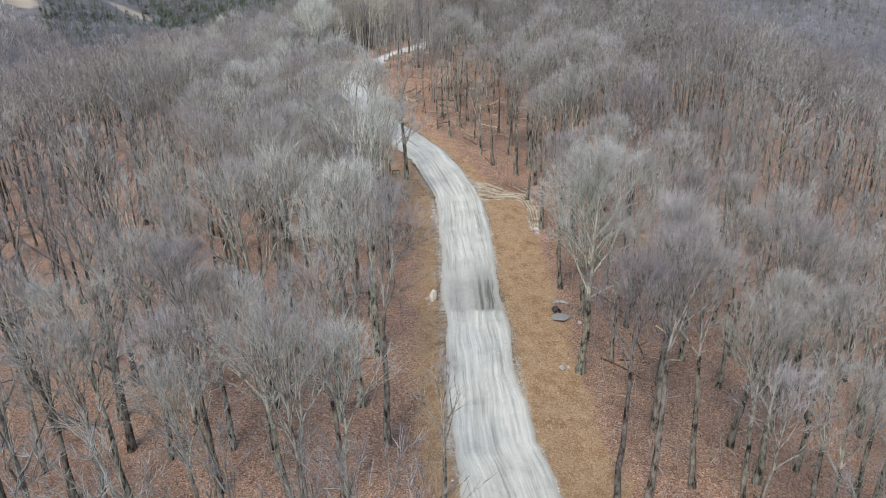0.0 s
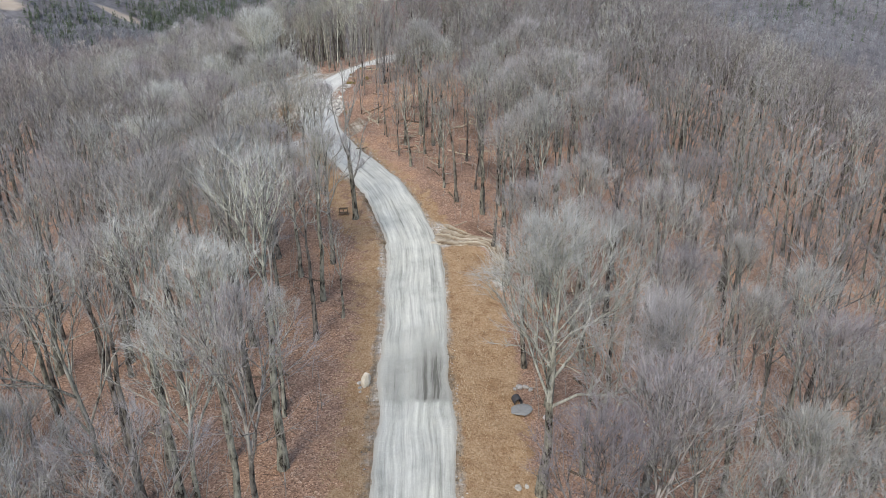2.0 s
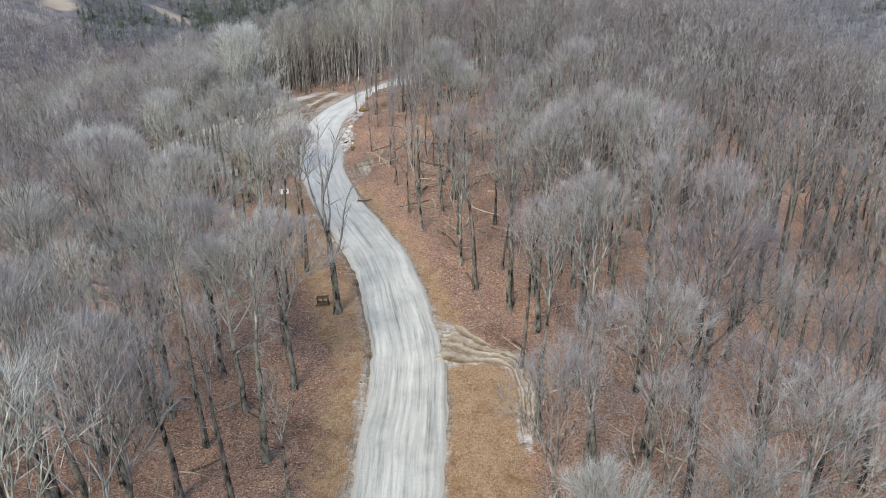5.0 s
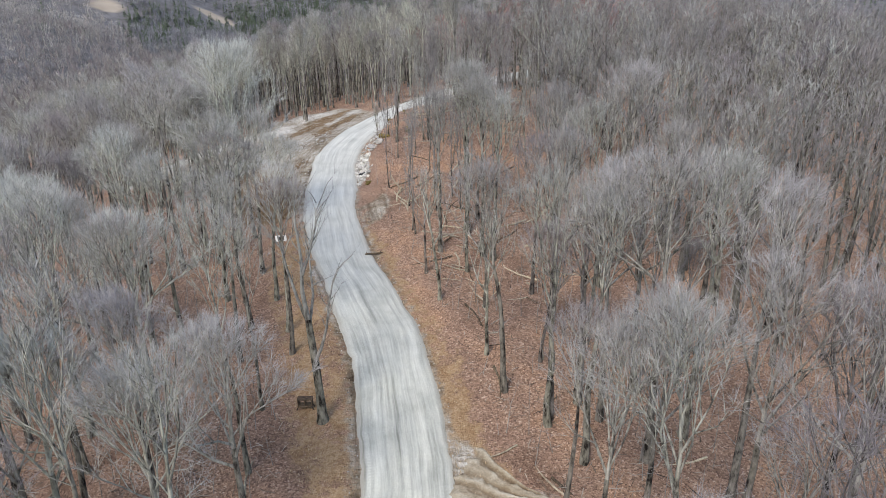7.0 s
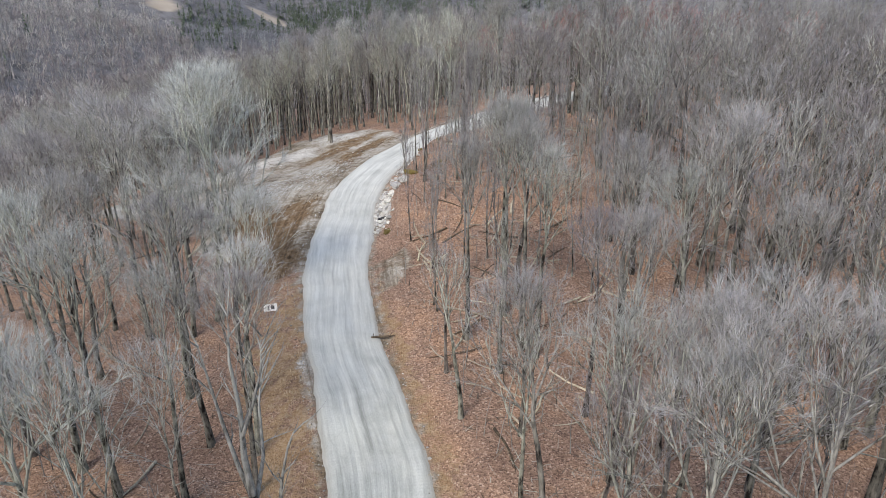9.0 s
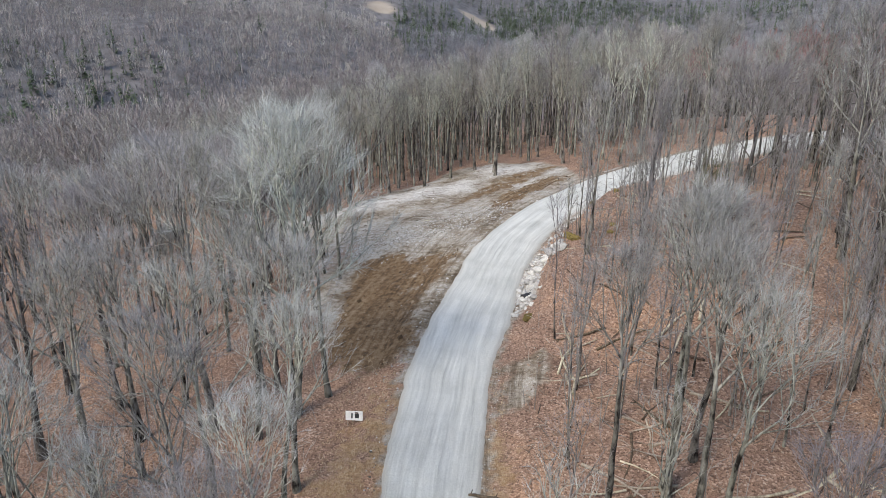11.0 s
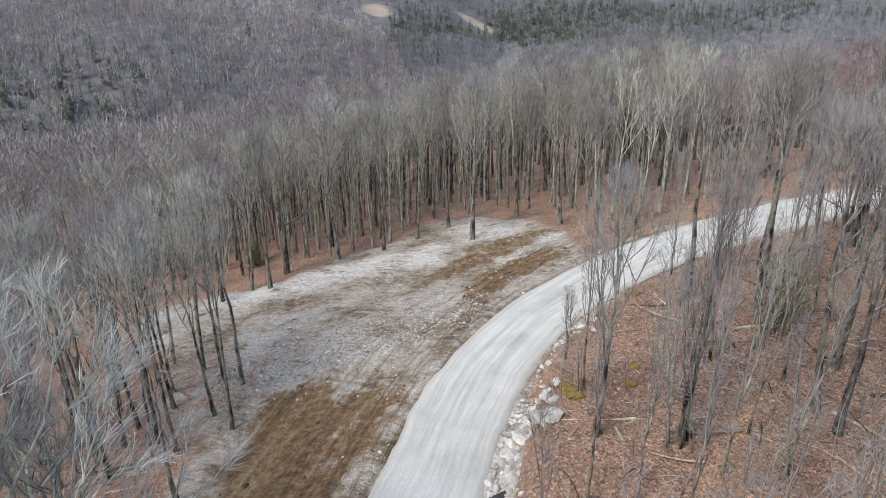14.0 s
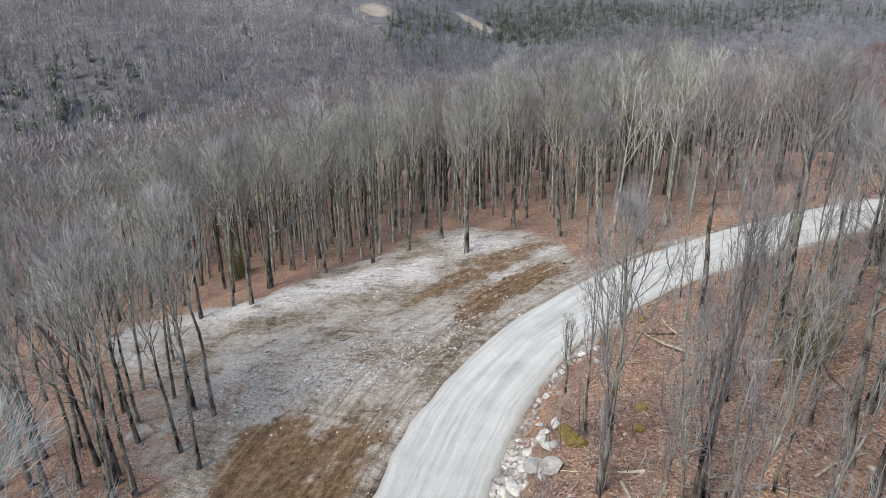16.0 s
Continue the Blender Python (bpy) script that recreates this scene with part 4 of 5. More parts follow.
taken[np.flatnonzero(band)[singles]] = True
rest = spots[~taken]


def joined_woods(name, places, level, mats, seed, label, variants=6, low=0.8, high=1.1, kinds=(0, 1, 2, 3, 4, 5), thick=1.0, lower=0.13, broad=0.45):
    """Many trees in one mesh."""
    r = np.random.default_rng(seed)
    models = []
    for i in range(variants):
        h, spread, fork, _ = KINDS[kinds[i % len(kinds)]]
        soups = grow(seed * 50 + i, 14.3, level, spread + broad, fork - lower * (0.5 + 0.5 * (i % 3)), thick * (0.8 + 0.2 * (i % 3)))
        vs, fs, ms, c = [], [], [], 0
        for slot, s in enumerate(soups):
            v, f, _m = s.arrays()
            vs.append(v)
            fs += [tuple(a + c for a in face) for face in f]
            ms += [slot] * len(f)
            c += len(v)
        quads = np.array([f for f in fs if len(f) == 4], np.int64).reshape(-1, 4)
        tris = np.array([f for f in fs if len(f) == 3], np.int64).reshape(-1, 3)
        mq = np.array([m for f, m in zip(fs, ms) if len(f) == 4], np.int32)
        mt = np.array([m for f, m in zip(fs, ms) if len(f) == 3], np.int32)
        models.append((np.vstack(vs), quads, tris, mq, mt))
    zs = height(places[:, 0], places[:, 1])
    allv, allq, allt, allmq, allmt, tint, c = [], [], [], [], [], [], 0
    for (x, y), z in zip(places, zs):
        v, q, t, mq, mt = models[r.integers(0, variants)]
        a, s = r.uniform(0, 6.28), r.uniform(low, high)
        ca, sa = math.cos(a) * s, math.sin(a) * s
        allv.append(np.stack([v[:, 0] * ca - v[:, 1] * sa + x, v[:, 0] * sa + v[:, 1] * ca + y, v[:, 2] * s + z], 1))
        allq.append(q + c)
        allt.append(t + c)
        allmq.append(mq)
        allmt.append(mt)
        tint.append(np.full(len(v), r.uniform(0, 1)))
        c += len(v)
    v, q, t = np.vstack(allv), np.vstack(allq), np.vstack(allt)
    me = bpy.data.meshes.new(name)
    me.vertices.add(len(v))
    me.vertices.foreach_set("co", v.astype(np.float32).ravel())
    me.loops.add(q.size + t.size)
    me.loops.foreach_set("vertex_index", np.concatenate([q.ravel(), t.ravel()]).astype(np.int32))
    me.polygons.add(len(q) + len(t))
    me.polygons.foreach_set("loop_start", np.concatenate([np.arange(len(q)) * 4, q.size + np.arange(len(t)) * 3]).astype(np.int32))
    for m in mats:
        me.materials.append(m)
    me.polygons.foreach_set("material_index", np.concatenate(allmq + allmt).astype(np.int32))
    me.update(calc_edges=True)
    attribute(me, "tint", np.concatenate(tint))
    return tagged(new(name, me), label, "woods", kind="stuff")


stand = scatter(22, -78, -6, 136, 196, 1.75, 11000)
stand = stand[clear_of_trees(stand[:, 0], stand[:, 1]) & (stand[:, 1] > 142 + 0.18 * (stand[:, 0] + 30)) & (near_road(stand[:, 0], stand[:, 1])[1] < -5)]
stand = stand[(stand[:, 1] < 150 - 0.2 * (stand[:, 0] + 30) + 27) & (np.random.default_rng(3).uniform(0, 1, len(stand)) < 0.85)]
# a dense belt below the far end of the road
belt = np.random.default_rng(29)
far_end = LINE[(LINE[:, 0] > 2.5) & (LINE[:, 1] > 140)]
pick = far_end[belt.integers(0, len(far_end), 75)]
rest = np.vstack([rest, np.stack([pick[:, 0] + belt.uniform(-2, 4, 75), pick[:, 1] - belt.uniform(4.5, 15, 75)], 1)])
# close-set trees on the slope above the bend
slope = scatter(27, 7, 44, 84, 140, 2.7, 3000)
slope = slope[(near_road(slope[:, 0], slope[:, 1])[1] > 12) & clear_of_trees(slope[:, 0], slope[:, 1])]
rest = np.vstack([rest, slope[np.random.default_rng(12).uniform(0, 1, len(slope)) < 0.55][:85]])
near_rest = np.abs(near_road(rest[:, 0], rest[:, 1])[1]) < 36
WOODS = [WOOD_TRUNK, WOOD_LIMB, WOOD_TWIG]
red = (rest[:, 1] > 146) & (rest[:, 0] > -16) & (rest[:, 0] < 34)
near_rest &= ~red
joined_woods("woods", rest[near_rest], "mid", WOODS, 31, "dense bare grey-brown broadleaf woods on the hillside")
joined_woods("woods", rest[red], "far", [WOOD_TRUNK, WOOD_LIMB, RED_TWIG], 35, "bare woods with reddish budding twigs on the ridge", 6, 0.58, 0.82)
west_side = rest[:, 0] < -8
joined_woods("woods", rest[~near_rest & ~red & west_side], "far", [WOOD_TRUNK, WOOD_LIMB, WARM_TWIG], 32, "dense bare tan-grey broadleaf woods further down the slope")
joined_woods("woods", rest[~near_rest & ~red & ~west_side], "far", WOODS, 36, "dense bare grey broadleaf woods across the hilltop")
joined_woods("woods", stand, "mid", [STAND_TRUNK, STAND_LIMB, STAND_TWIG], 33, "dense stand of slender grey-green trunks behind the clearing", 8, 0.7, 0.97, (0, 3, 1, 5), 0.72, 0.1, -0.1)
thicket = scatter(23, -3, 16, 103, 146, 2.0, 3000)
thicket = thicket[clear_of_trees(thicket[:, 0], thicket[:, 1]) & (near_road(thicket[:, 0], thicket[:, 1])[1] > 9.5)]
# a clump of grey whips from one root, and the thicket round it
for i in range(9):
    thicket = np.vstack([[(-4.1 + 0.7 * math.cos(2.4 * i) * (i / 6), 118.6 + 0.7 * math.sin(2.4 * i) * (i / 6))], thicket])
for x, y in thicket[:80]:
    plant(x, y, 18 + int(rng.integers(0, 3)), rng.uniform(0.75, 1.1), rng.uniform(0, 360), rng.normal(0, 2.5, 2))


def forked_tree(x, y):
    """The dark forked tree that leans a long curved limb over the road."""
    rr = np.random.default_rng(64)
    root = tagged(new("tree"), "dark forked tree with a long curved limb over the road", "tree", group="bare trees beside the road")
    root.matrix_basis = pose(x, y, ground_z(x, y))
    trunk, crown, spray = Soup(), Soup(), Soup()
    trunk.tube([(0, 0, -0.3), (0, 0, 0.35), (-0.03, 0, 1.6), (-0.1, 0, 3.6), (-0.22, 0, 5.4), (-0.3, 0, 6.6)], [0.46, 0.3, 0.24, 0.22, 0.2, 0.17], 10, closed=False)
    stems = [([(-0.3, 0, 6.5), (-0.5, 0.1, 8.2), (-0.35, 0, 10.2), (-0.5, 0, 12.2), (-0.35, 0.1, 14.2)], 0.15),
             ([(-0.28, 0, 6.3), (-0.8, 0.15, 7.6), (-1.3, 0.3, 9.4), (-1.6, 0.3, 11.2), (-1.9, 0.4, 12.8)], 0.11),
             ([(-0.12, 0, 4.0), (0.35, -0.1, 4.9), (0.75, -0.1, 6.2), (0.95, 0, 7.6), (1.3, 0, 9.0), (1.9, 0, 10.4)], 0.12),
             ([(-0.45, 0, 9.0), (0.1, 0, 10.4), (0.5, 0.2, 11.8), (0.7, 0.2, 13.4)], 0.09),
             ([(-0.3, 0.1, 6.0), (-0.2, 0.9, 7.6), (-0.4, 1.4, 9.6), (-0.2, 1.8, 11.4)], 0.1)]
    for pts, r0 in stems:
        b = np.array(pts, float)
        crown.tube(b, np.linspace(r0, 0.02, len(b)), 6)
        for k in range(9):
            q = rr.uniform(0.3, 1.0) * (len(b) - 1)
            j = min(int(q), len(b) - 2)
            p = b[j] + (b[j + 1] - b[j]) * (q - j)
            d = swerve(rr, unit(b[j + 1] - b[j]), radians(rr.uniform(22, 48)), 0.15)
            c = bough(rr, p, d, rr.uniform(0.9, 2.4), 3, 0.08, 0.15)
            crown.tube(c, np.linspace(0.035, 0.008, 4), 4)
            for _ in range(7):
                e = c[int(rr.integers(1, 4))]
                spray.blade(e, e + swerve(rr, d, radians(rr.uniform(10, 50)), 0.15) * rr.uniform(0.4, 1.0), 0.014, rr.normal(size=3))
    limb = None
    for name, soup, mat in (("trunk", trunk, TRUNK), ("crown", crown, YOUNG_LIMB), ("twig_spray", spray, YOUNG_TWIG)):
        ob = new(name, soup_mesh(name, soup, mat))
        ob.parent = limb if name == "twig_spray" else root
        limb = ob if name == "crown" else limb
        ob.color = (0.25, 0.25, 0.25, 1)
    tagged(ob, kind="stuff")


forked_tree(-4.2, 78.2)


def undergrowth():
    """Thin saplings and brush standing in the leaf litter."""
    r = np.random.default_rng(91)
    p = np.stack([r.uniform(-48, 38, 5200), r.uniform(24, 165, 5200)], 1)
    off = near_road(p[:, 0], p[:, 1])[1]
    p = p[clear_of_trees(p[:, 0], p[:, 1]) & (np.abs(off) < 38) & (r.uniform(0, 1, len(p)) < np.where(off > 0, 0.8, 0.5))][:2300]
    z = height(p[:, 0], p[:, 1])
    soup = Soup()
    for (x, y), zz in zip(p, z):
        h = r.uniform(1.2, 4.2)
        d = unit(np.array([r.normal(0, 0.12), r.normal(0, 0.12), 1.0]))
        foot = np.array([x, y, zz - 0.05])
        mid = foot + d * h * 0.5
        top = mid + unit(d + r.normal(0, 0.1, 3)) * h * 0.5
        soup.tube([foot, mid, top], [0.012 + 0.006 * h, 0.01 + 0.003 * h, 0.004], 3)
        for _ in range(int(5 + 3 * h)):
            k = r.uniform(0.25, 1.0)
            q = foot + (mid - foot) * 2 * k if k < 0.5 else mid + (top - mid) * (2 * k - 1)
            soup.blade(q, q + swerve(r, d, radians(r.uniform(20, 60)), 0.2) * h * r.uniform(0.12, 0.3), 0.016, r.normal(size=3))
    ob = new("undergrowth", soup_mesh("undergrowth", soup, UNDER_TWIG))
    return tagged(ob, "thin bare saplings and brush in the leaf litter", "undergrowth", kind="stuff")


undergrowth()


# no model stays behind unplanted
for number, (root, _h) in enumerate(tree_models):
    if number not in FIRST_USE:
        for ob in (*root.children_recursive, root):
            bpy.data.objects.remove(ob)


side_places = scatter(24, -190, 190, -170, 190, 5.5, 16000)
side_x, side_y = side_places[:, 0], side_places[:, 1]
side_places = side_places[((side_y < np.where((np.abs(side_x) < 105) & (side_y > 8), 1.2 * np.abs(side_x) - 26, np.where(side_x > 105, 190, 7))) & clear_of_trees(side_x, side_y)) & (np.abs(near_road(side_x, side_y)[1]) > 9)]


def far_woods():
    """Bare woods on the slopes and hills beyond: each tree a puff of upright twigs."""
    r = np.random.default_rng(77)
    tris_v, tint, slot = [], [], []
    rings = ((95, 300, 3600, 28, 0.3, 1.0, -66, 40, 0), (300, 900, 11500, 34, 0.42, 1.0, -64, 38, 1), (900, 2400, 4500, 14, 1.1, 1.3, -58, 38, 0), (0, 0, 1, 16, 0.34, 1.0, 0, 0, 0))
    for r0, r1, count, blades, wide, size, a0, a1, skip in rings:
        rad = np.sqrt(r.uniform(r0 ** 2, r1 ** 2, count))
        az = np.radians(r.uniform(a0, a1, count))
        if skip:
            # the ridge itself hides the middle of this ring
            hidden = (az > radians(-12)) & (az < radians(20)) & (rad < 640)
            az = np.where(hidden, np.radians(r.uniform(-70, -12, count)), az)
        x, y = -5 + rad * np.sin(az), 100 + rad * np.cos(az)
        keep = ~((x > -106) & (x < 96) & (y > 7) & (y < 236))
        if r1 == 0:
            # the woods beside and behind the start of the flight
            x, y = side_places[:, 0], side_places[:, 1]
            az, keep = np.arctan2(x, y), np.ones(len(x), bool)
        for cx, cy, rx, ry, turn in FIELDS:
            c, s = math.cos(radians(turn)), math.sin(radians(turn))
            u, v = (x - cx) * c + (y - cy) * s, -(x - cx) * s + (y - cy) * c
            keep &= np.hypot(u / (rx * 1.05), (v + 20) / (ry + 26)) > 1
        x, y = x[keep], y[keep]
        z = height(x, y)
        h = r.uniform(10, 15.5, len(x)) * size
        n = len(x)
        a = r.uniform(0, 6.28, (n, blades))
        out = np.sqrt(r.uniform(0, 1, (n, blades)))
        ca, sa = np.cos(a), np.sin(a)
        hh = h[:, None]
        # rounded crowns: sprays run from the heart of the crown to its domed edge, a few stems stand below
        wide_r = r.uniform(0.27, 0.42, (n, 1))
        dome = 0.55 + 0.45 * np.sqrt(1 - 0.92 * out ** 2)
        high_r, high_h = out * wide_r, dome * r.uniform(0.82, 1.0, (n, blades))
        start = r.uniform(0.5, 0.85, (n, blades))
        low_r, low_h = high_r * start, 0.5 + (high_h - 0.5) * start
        stem = r.uniform(0, 1, (n, blades)) < 0.12
        low_r, low_h = np.where(stem, high_r * 0.2, low_r), np.where(stem, 0.15, low_h)
        low = np.stack([x[:, None] + ca * low_r * hh, y[:, None] + sa * low_r * hh, z[:, None] + low_h * hh], -1)
        high = np.stack([x[:, None] + ca * high_r * hh, y[:, None] + sa * high_r * hh, z[:, None] + high_h * hh], -1)
        b = r.uniform(0, 6.28, (n, blades))
        s = np.stack([np.cos(b), np.sin(b), r.uniform(-0.3, 0.3, b.shape)], -1) * wide / 2
        # some sprays widen upwards, some taper
        upward = r.uniform(0, 1, (n, blades, 1)) < (0.0 if r0 < 100 else 0.6)
        wide_end, point = np.where(upward, high, low), np.where(upward, low, high)
        tris_v.append(np.stack([wide_end - s, wide_end + s, point], 2).reshape(-1, 3))
        # slot 2 carries the painted blue haze, on bearings across the valley
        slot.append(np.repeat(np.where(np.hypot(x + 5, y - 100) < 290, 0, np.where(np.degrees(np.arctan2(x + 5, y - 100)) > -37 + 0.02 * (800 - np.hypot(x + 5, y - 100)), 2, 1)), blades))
        # tint made paler from 440 to 640 m on, as haze in the colour
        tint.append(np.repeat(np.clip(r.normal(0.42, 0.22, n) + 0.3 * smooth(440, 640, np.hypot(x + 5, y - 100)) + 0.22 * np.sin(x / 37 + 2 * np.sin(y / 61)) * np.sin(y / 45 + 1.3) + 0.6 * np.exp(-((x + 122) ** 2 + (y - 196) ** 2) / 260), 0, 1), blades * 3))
        if r0 > 200:
            continue
        # trunks
        foot = np.stack([x, y, z - 0.5], -1)
        side = np.stack([np.cos(az[keep]), -np.sin(az[keep]), np.zeros(n)], -1) * wide * 0.5
        tris_v.append(np.stack([foot - side, foot + side, foot + np.stack([np.zeros(n), np.zeros(n), h * 0.8], -1)], 1).reshape(-1, 3))
        tint.append(np.repeat(r.uniform(0, 0.4, n), 3))
        slot.append(np.zeros(n))
    v = np.vstack(tris_v)
    me = bpy.data.meshes.new("far_woods")
    me.vertices.add(len(v))
    me.vertices.foreach_set("co", v.astype(np.float32).ravel())
    me.loops.add(len(v))
    me.loops.foreach_set("vertex_index", np.arange(len(v), dtype=np.int32))
    me.polygons.add(len(v) // 3)
    me.polygons.foreach_set("loop_start", np.arange(0, len(v), 3, dtype=np.int32))
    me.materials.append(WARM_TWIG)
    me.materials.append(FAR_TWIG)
    me.materials.append(HAZE_TWIG)
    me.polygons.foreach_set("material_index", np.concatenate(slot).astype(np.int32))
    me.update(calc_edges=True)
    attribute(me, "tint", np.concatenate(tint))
    return tagged(new("far_woods", me), "bare grey woods covering the slopes and hills across the valley", "woods", kind="stuff")


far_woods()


def far_conifers():
    """Dark evergreens along the far valley: tiers of drooping needled boughs."""
    r = np.random.default_rng(78)
    v, f = [], []
    # bearing and distance from the bend, spread of both, number
    for az, far, d_az, d_far, count in ((-31, 630, 1.8, 22, 80), (-23, 770, 1.4, 26, 130), (-20, 795, 1.8, 30, 160), (-16, 815, 1.6, 24, 100), (-13, 850, 4.0, 22, 170), (-28.3, 845, 1.0, 14, 60), (-25.5, 745, 1.4, 12, 40),
                                        (-16, 840, 12, 60, 160), (-36, 760, 5, 60, 50), (-44, 620, 5, 60, 20), (-59, 360, 6, 40, 220), (-29, 690, 3, 16, 90), (-22, 715, 4, 18, 150), (-15, 750, 4.5, 22, 170), (-8, 790, 4.5, 25, 150), (-2, 810, 4, 25, 70), (27, 780, 8, 60, 80), (31, 700, 3, 60, 60)):
        for _ in range(count):
            a, d = radians(r.normal(az, d_az)), r.normal(far, d_far)
            x, y = -5 + d * math.sin(a), 100 + d * math.cos(a)
            if any(math.hypot(x - f[0], y - f[1] + 12) < 28 for f in FIELDS):
                continue
            z, h = ground_z(x, y), r.uniform(9, 16)
            for _b in range(36):
                q, a = r.uniform(0.06, 0.96), r.uniform(0, 6.28)
                reach = h * 0.27 * (1 - q) ** 0.8 * r.uniform(0.55, 1.15) + 0.3
                zz, w = z + h * q, 0.1 * h * (1.1 - q)
                c, s = math.cos(a), math.sin(a)
                k = len(v)
                v += [(x - s * w, y + c * w, zz + 0.05 * h), (x + s * w, y - c * w, zz + 0.05 * h), (x + c * reach, y + s * reach, zz - r.uniform(-0.03, 0.07) * h)]
                f.append((k, k + 1, k + 2))
    return tagged(mesh_object("far_conifers", v, f, [CONIFER]), "dark green conifers scattered on the far valley sides", "conifers", kind="stuff")


far_conifers()


# ---- things by the road ----
def rock_mesh(name, seed, mat, flat=0.7, detail=2, rough=0.22):
    """An angular stone of radius about 1: a ball cut by planes and roughened."""
    r = np.random.default_rng(seed)
    bm = bmesh.new()
    bmesh.ops.create_icosphere(bm, subdivisions=detail, radius=1.0)
    planes = [(unit(r.normal(size=3)), r.uniform(0.55, 0.85)) for _ in range(9)]
    for v in bm.verts:
        p = np.array(v.co)
        for nrm, dist in planes:
            over = p @ nrm - dist
            if over > 0:
                p = p - nrm * over
        p = p * (1 + rough * 0.3 * noise.noise(Vector(p * 2.3) + Vector((seed, 0, 0))))
        v.co = (p[0], p[1], p[2] * flat)
    me = bpy.data.meshes.new(name)
    bm.to_mesh(me)
    bm.free()
    me.materials.append(mat)
    return me


def lay(ob, x, y, size, turn, sink=0.3, tilt=(0, 0)):
    ob.matrix_basis = pose(x, y, ground_z(x, y) + size[2] * (1 - sink) * 0.7, tilt[0], tilt[1], turn) @ Matrix.Diagonal((*size, 1))
    return ob


ROCKS = [rock_mesh("rock", 500 + i, ROCK, 0.75, 2) for i in range(6)]
CHALK_ROCKS = [rock_mesh("rock", 520 + i, CHALK, 0.7, 2, 0.3) for i in range(4)]
r = np.random.default_rng(41)
# rubble on the cut bank
slabs = [(-9.5, 118.6, 0.55), (-10.3, 119.1, 0.7), (-11.2, 120.3, 0.6), (-10.6, 120.8, 0.34), (-11.1, 121.9, 0.38), (-10.3, 120.2, 0.36), (-9.9, 119.9, 0.26), (-11.3, 119.2, 0.66), (-11.4, 118.2, 0.5), (-11.0, 117.2, 0.45), (-11.0, 121.6, 0.4), (-10.4, 121.5, 0.36), (-11.4, 121.9, 0.3), (-11.9, 123.8, 0.3), (-10.2, 126.8, 0.3),
         (-11.9, 126.6, 0.28), (-10.9, 129.4, 0.34), (-11.5, 116.4, 0.4)]
for i, (x, y, s) in enumerate(slabs):
    ob = tagged(new("boulder", CHALK_ROCKS[i % 4] if i % 3 else ROCKS[i % 6]), "pale angular limestone boulder bedded in the road bank", "rock", group="rocks on the cut bank")
    lay(ob, x, y, (s, s * r.uniform(0.6, 0.9), s * r.uniform(0.45, 0.7)), r.uniform(0, 360), 0.45, r.normal(0, 14, 2))
for n_rock in range(270):
    y = r.uniform(112.5, 122.5) if n_rock < 215 else r.uniform(122, 133)
    k = int(np.argmin(np.abs(LINE[:, 1] - y)))
    o = HALF + 0.1 + abs(r.normal(0, 0.85 if n_rock < 215 else 0.25))
    x, y = LINE[k, 0] + LINE_AHEAD[k, 1] * o, LINE[k, 1] - LINE_AHEAD[k, 0] * o
    s = r.uniform(0.08, 0.24) * (1.8 if r.uniform() < 0.12 else 1)
    ob = tagged(new("rock", CHALK_ROCKS[n_rock % 4] if r.uniform() < 0.6 else ROCKS[n_rock % 6]), "small pale broken rock on the gravelly bank", "rock", group="rocks on the cut bank")
    lay(ob, x, y, (s, s * r.uniform(0.6, 1), s * r.uniform(0.5, 0.9)), r.uniform(0, 360), 0.35, r.normal(0, 18, 2))

# the cream boulder beside the road
cream = tagged(new("boulder", rock_mesh("boulder", 620, CREAM, 1.0, 3, 0.12)), "cream-coloured rounded boulder standing at the road edge", "rock")
lay(cream, -0.75, 53.1, (0.4, 0.38, 0.68), 20, 0.25, (-18, 6))
for x, y, s in ((-1.15, 52.7, 0.16), (-1.25, 53.2, 0.2), (-1.1, 52.3, 0.13)):
    lay(tagged(new("rock", ROCKS[2]), "small grey rock beside the cream boulder", "rock", group="stones at the road edge"), x, y, (s, s, s * 0.8), x * 90, 0.4)

# stones and a culvert mouth below the grass verge
for x, y, s in ((9.9, 53.2, 0.3), (10.3, 53.3, 0.26), (10.65, 53.1, 0.22), (9.55, 53.0, 0.18), (11.3, 50.4, 0.24), (11.7, 50.2, 0.2), (8.9, 44.2, 0.28), (9.4, 44.4, 0.2)):
    lay(tagged(new("rock", ROCKS[int(s * 100) % 6]), "whitish stone lying in dry grass near the culvert", "rock", group="stones by the culvert"), x, y, (s, s * 0.8, s * 0.9), x * 70, 0.3)


def culvert():
    root = new("culvert")
    root.matrix_basis = pose(9.6, 51.5, ground_z(9.6, 51.5) - 0.02, 0, 0, -165)
    v, f = [], []
    n = 20
    for ring, (rad, yy) in enumerate(((0.3, -0.5), (0.3, 0.12), (0.26, 0.12), (0.26, -0.5))):
        v += [(rad * math.cos(k * 6.2832 / n), yy, rad * math.sin(k * 6.2832 / n) + 0.2) for k in range(n)]
    for ring in range(3):
        f += [(ring * n + k, ring * n + (k + 1) % n, (ring + 1) * n + (k + 1) % n, (ring + 1) * n + k) for k in range(n)]
    mesh_object("pipe", v, f, [INK], root, True)
    slab = new("apron_slab", rock_mesh("apron_slab", 640, CONCRETE, 0.2, 3, 0.4))
    slab.parent = root
    slab.matrix_basis = pose(0.1, 0.75, 0.05, 3, -2, 20) @ Matrix.Diagonal((0.95, 0.7, 0.8, 1))
    return tagged(root, "dark culvert pipe with a grey concrete apron in the ditch", "culvert")


culvert()


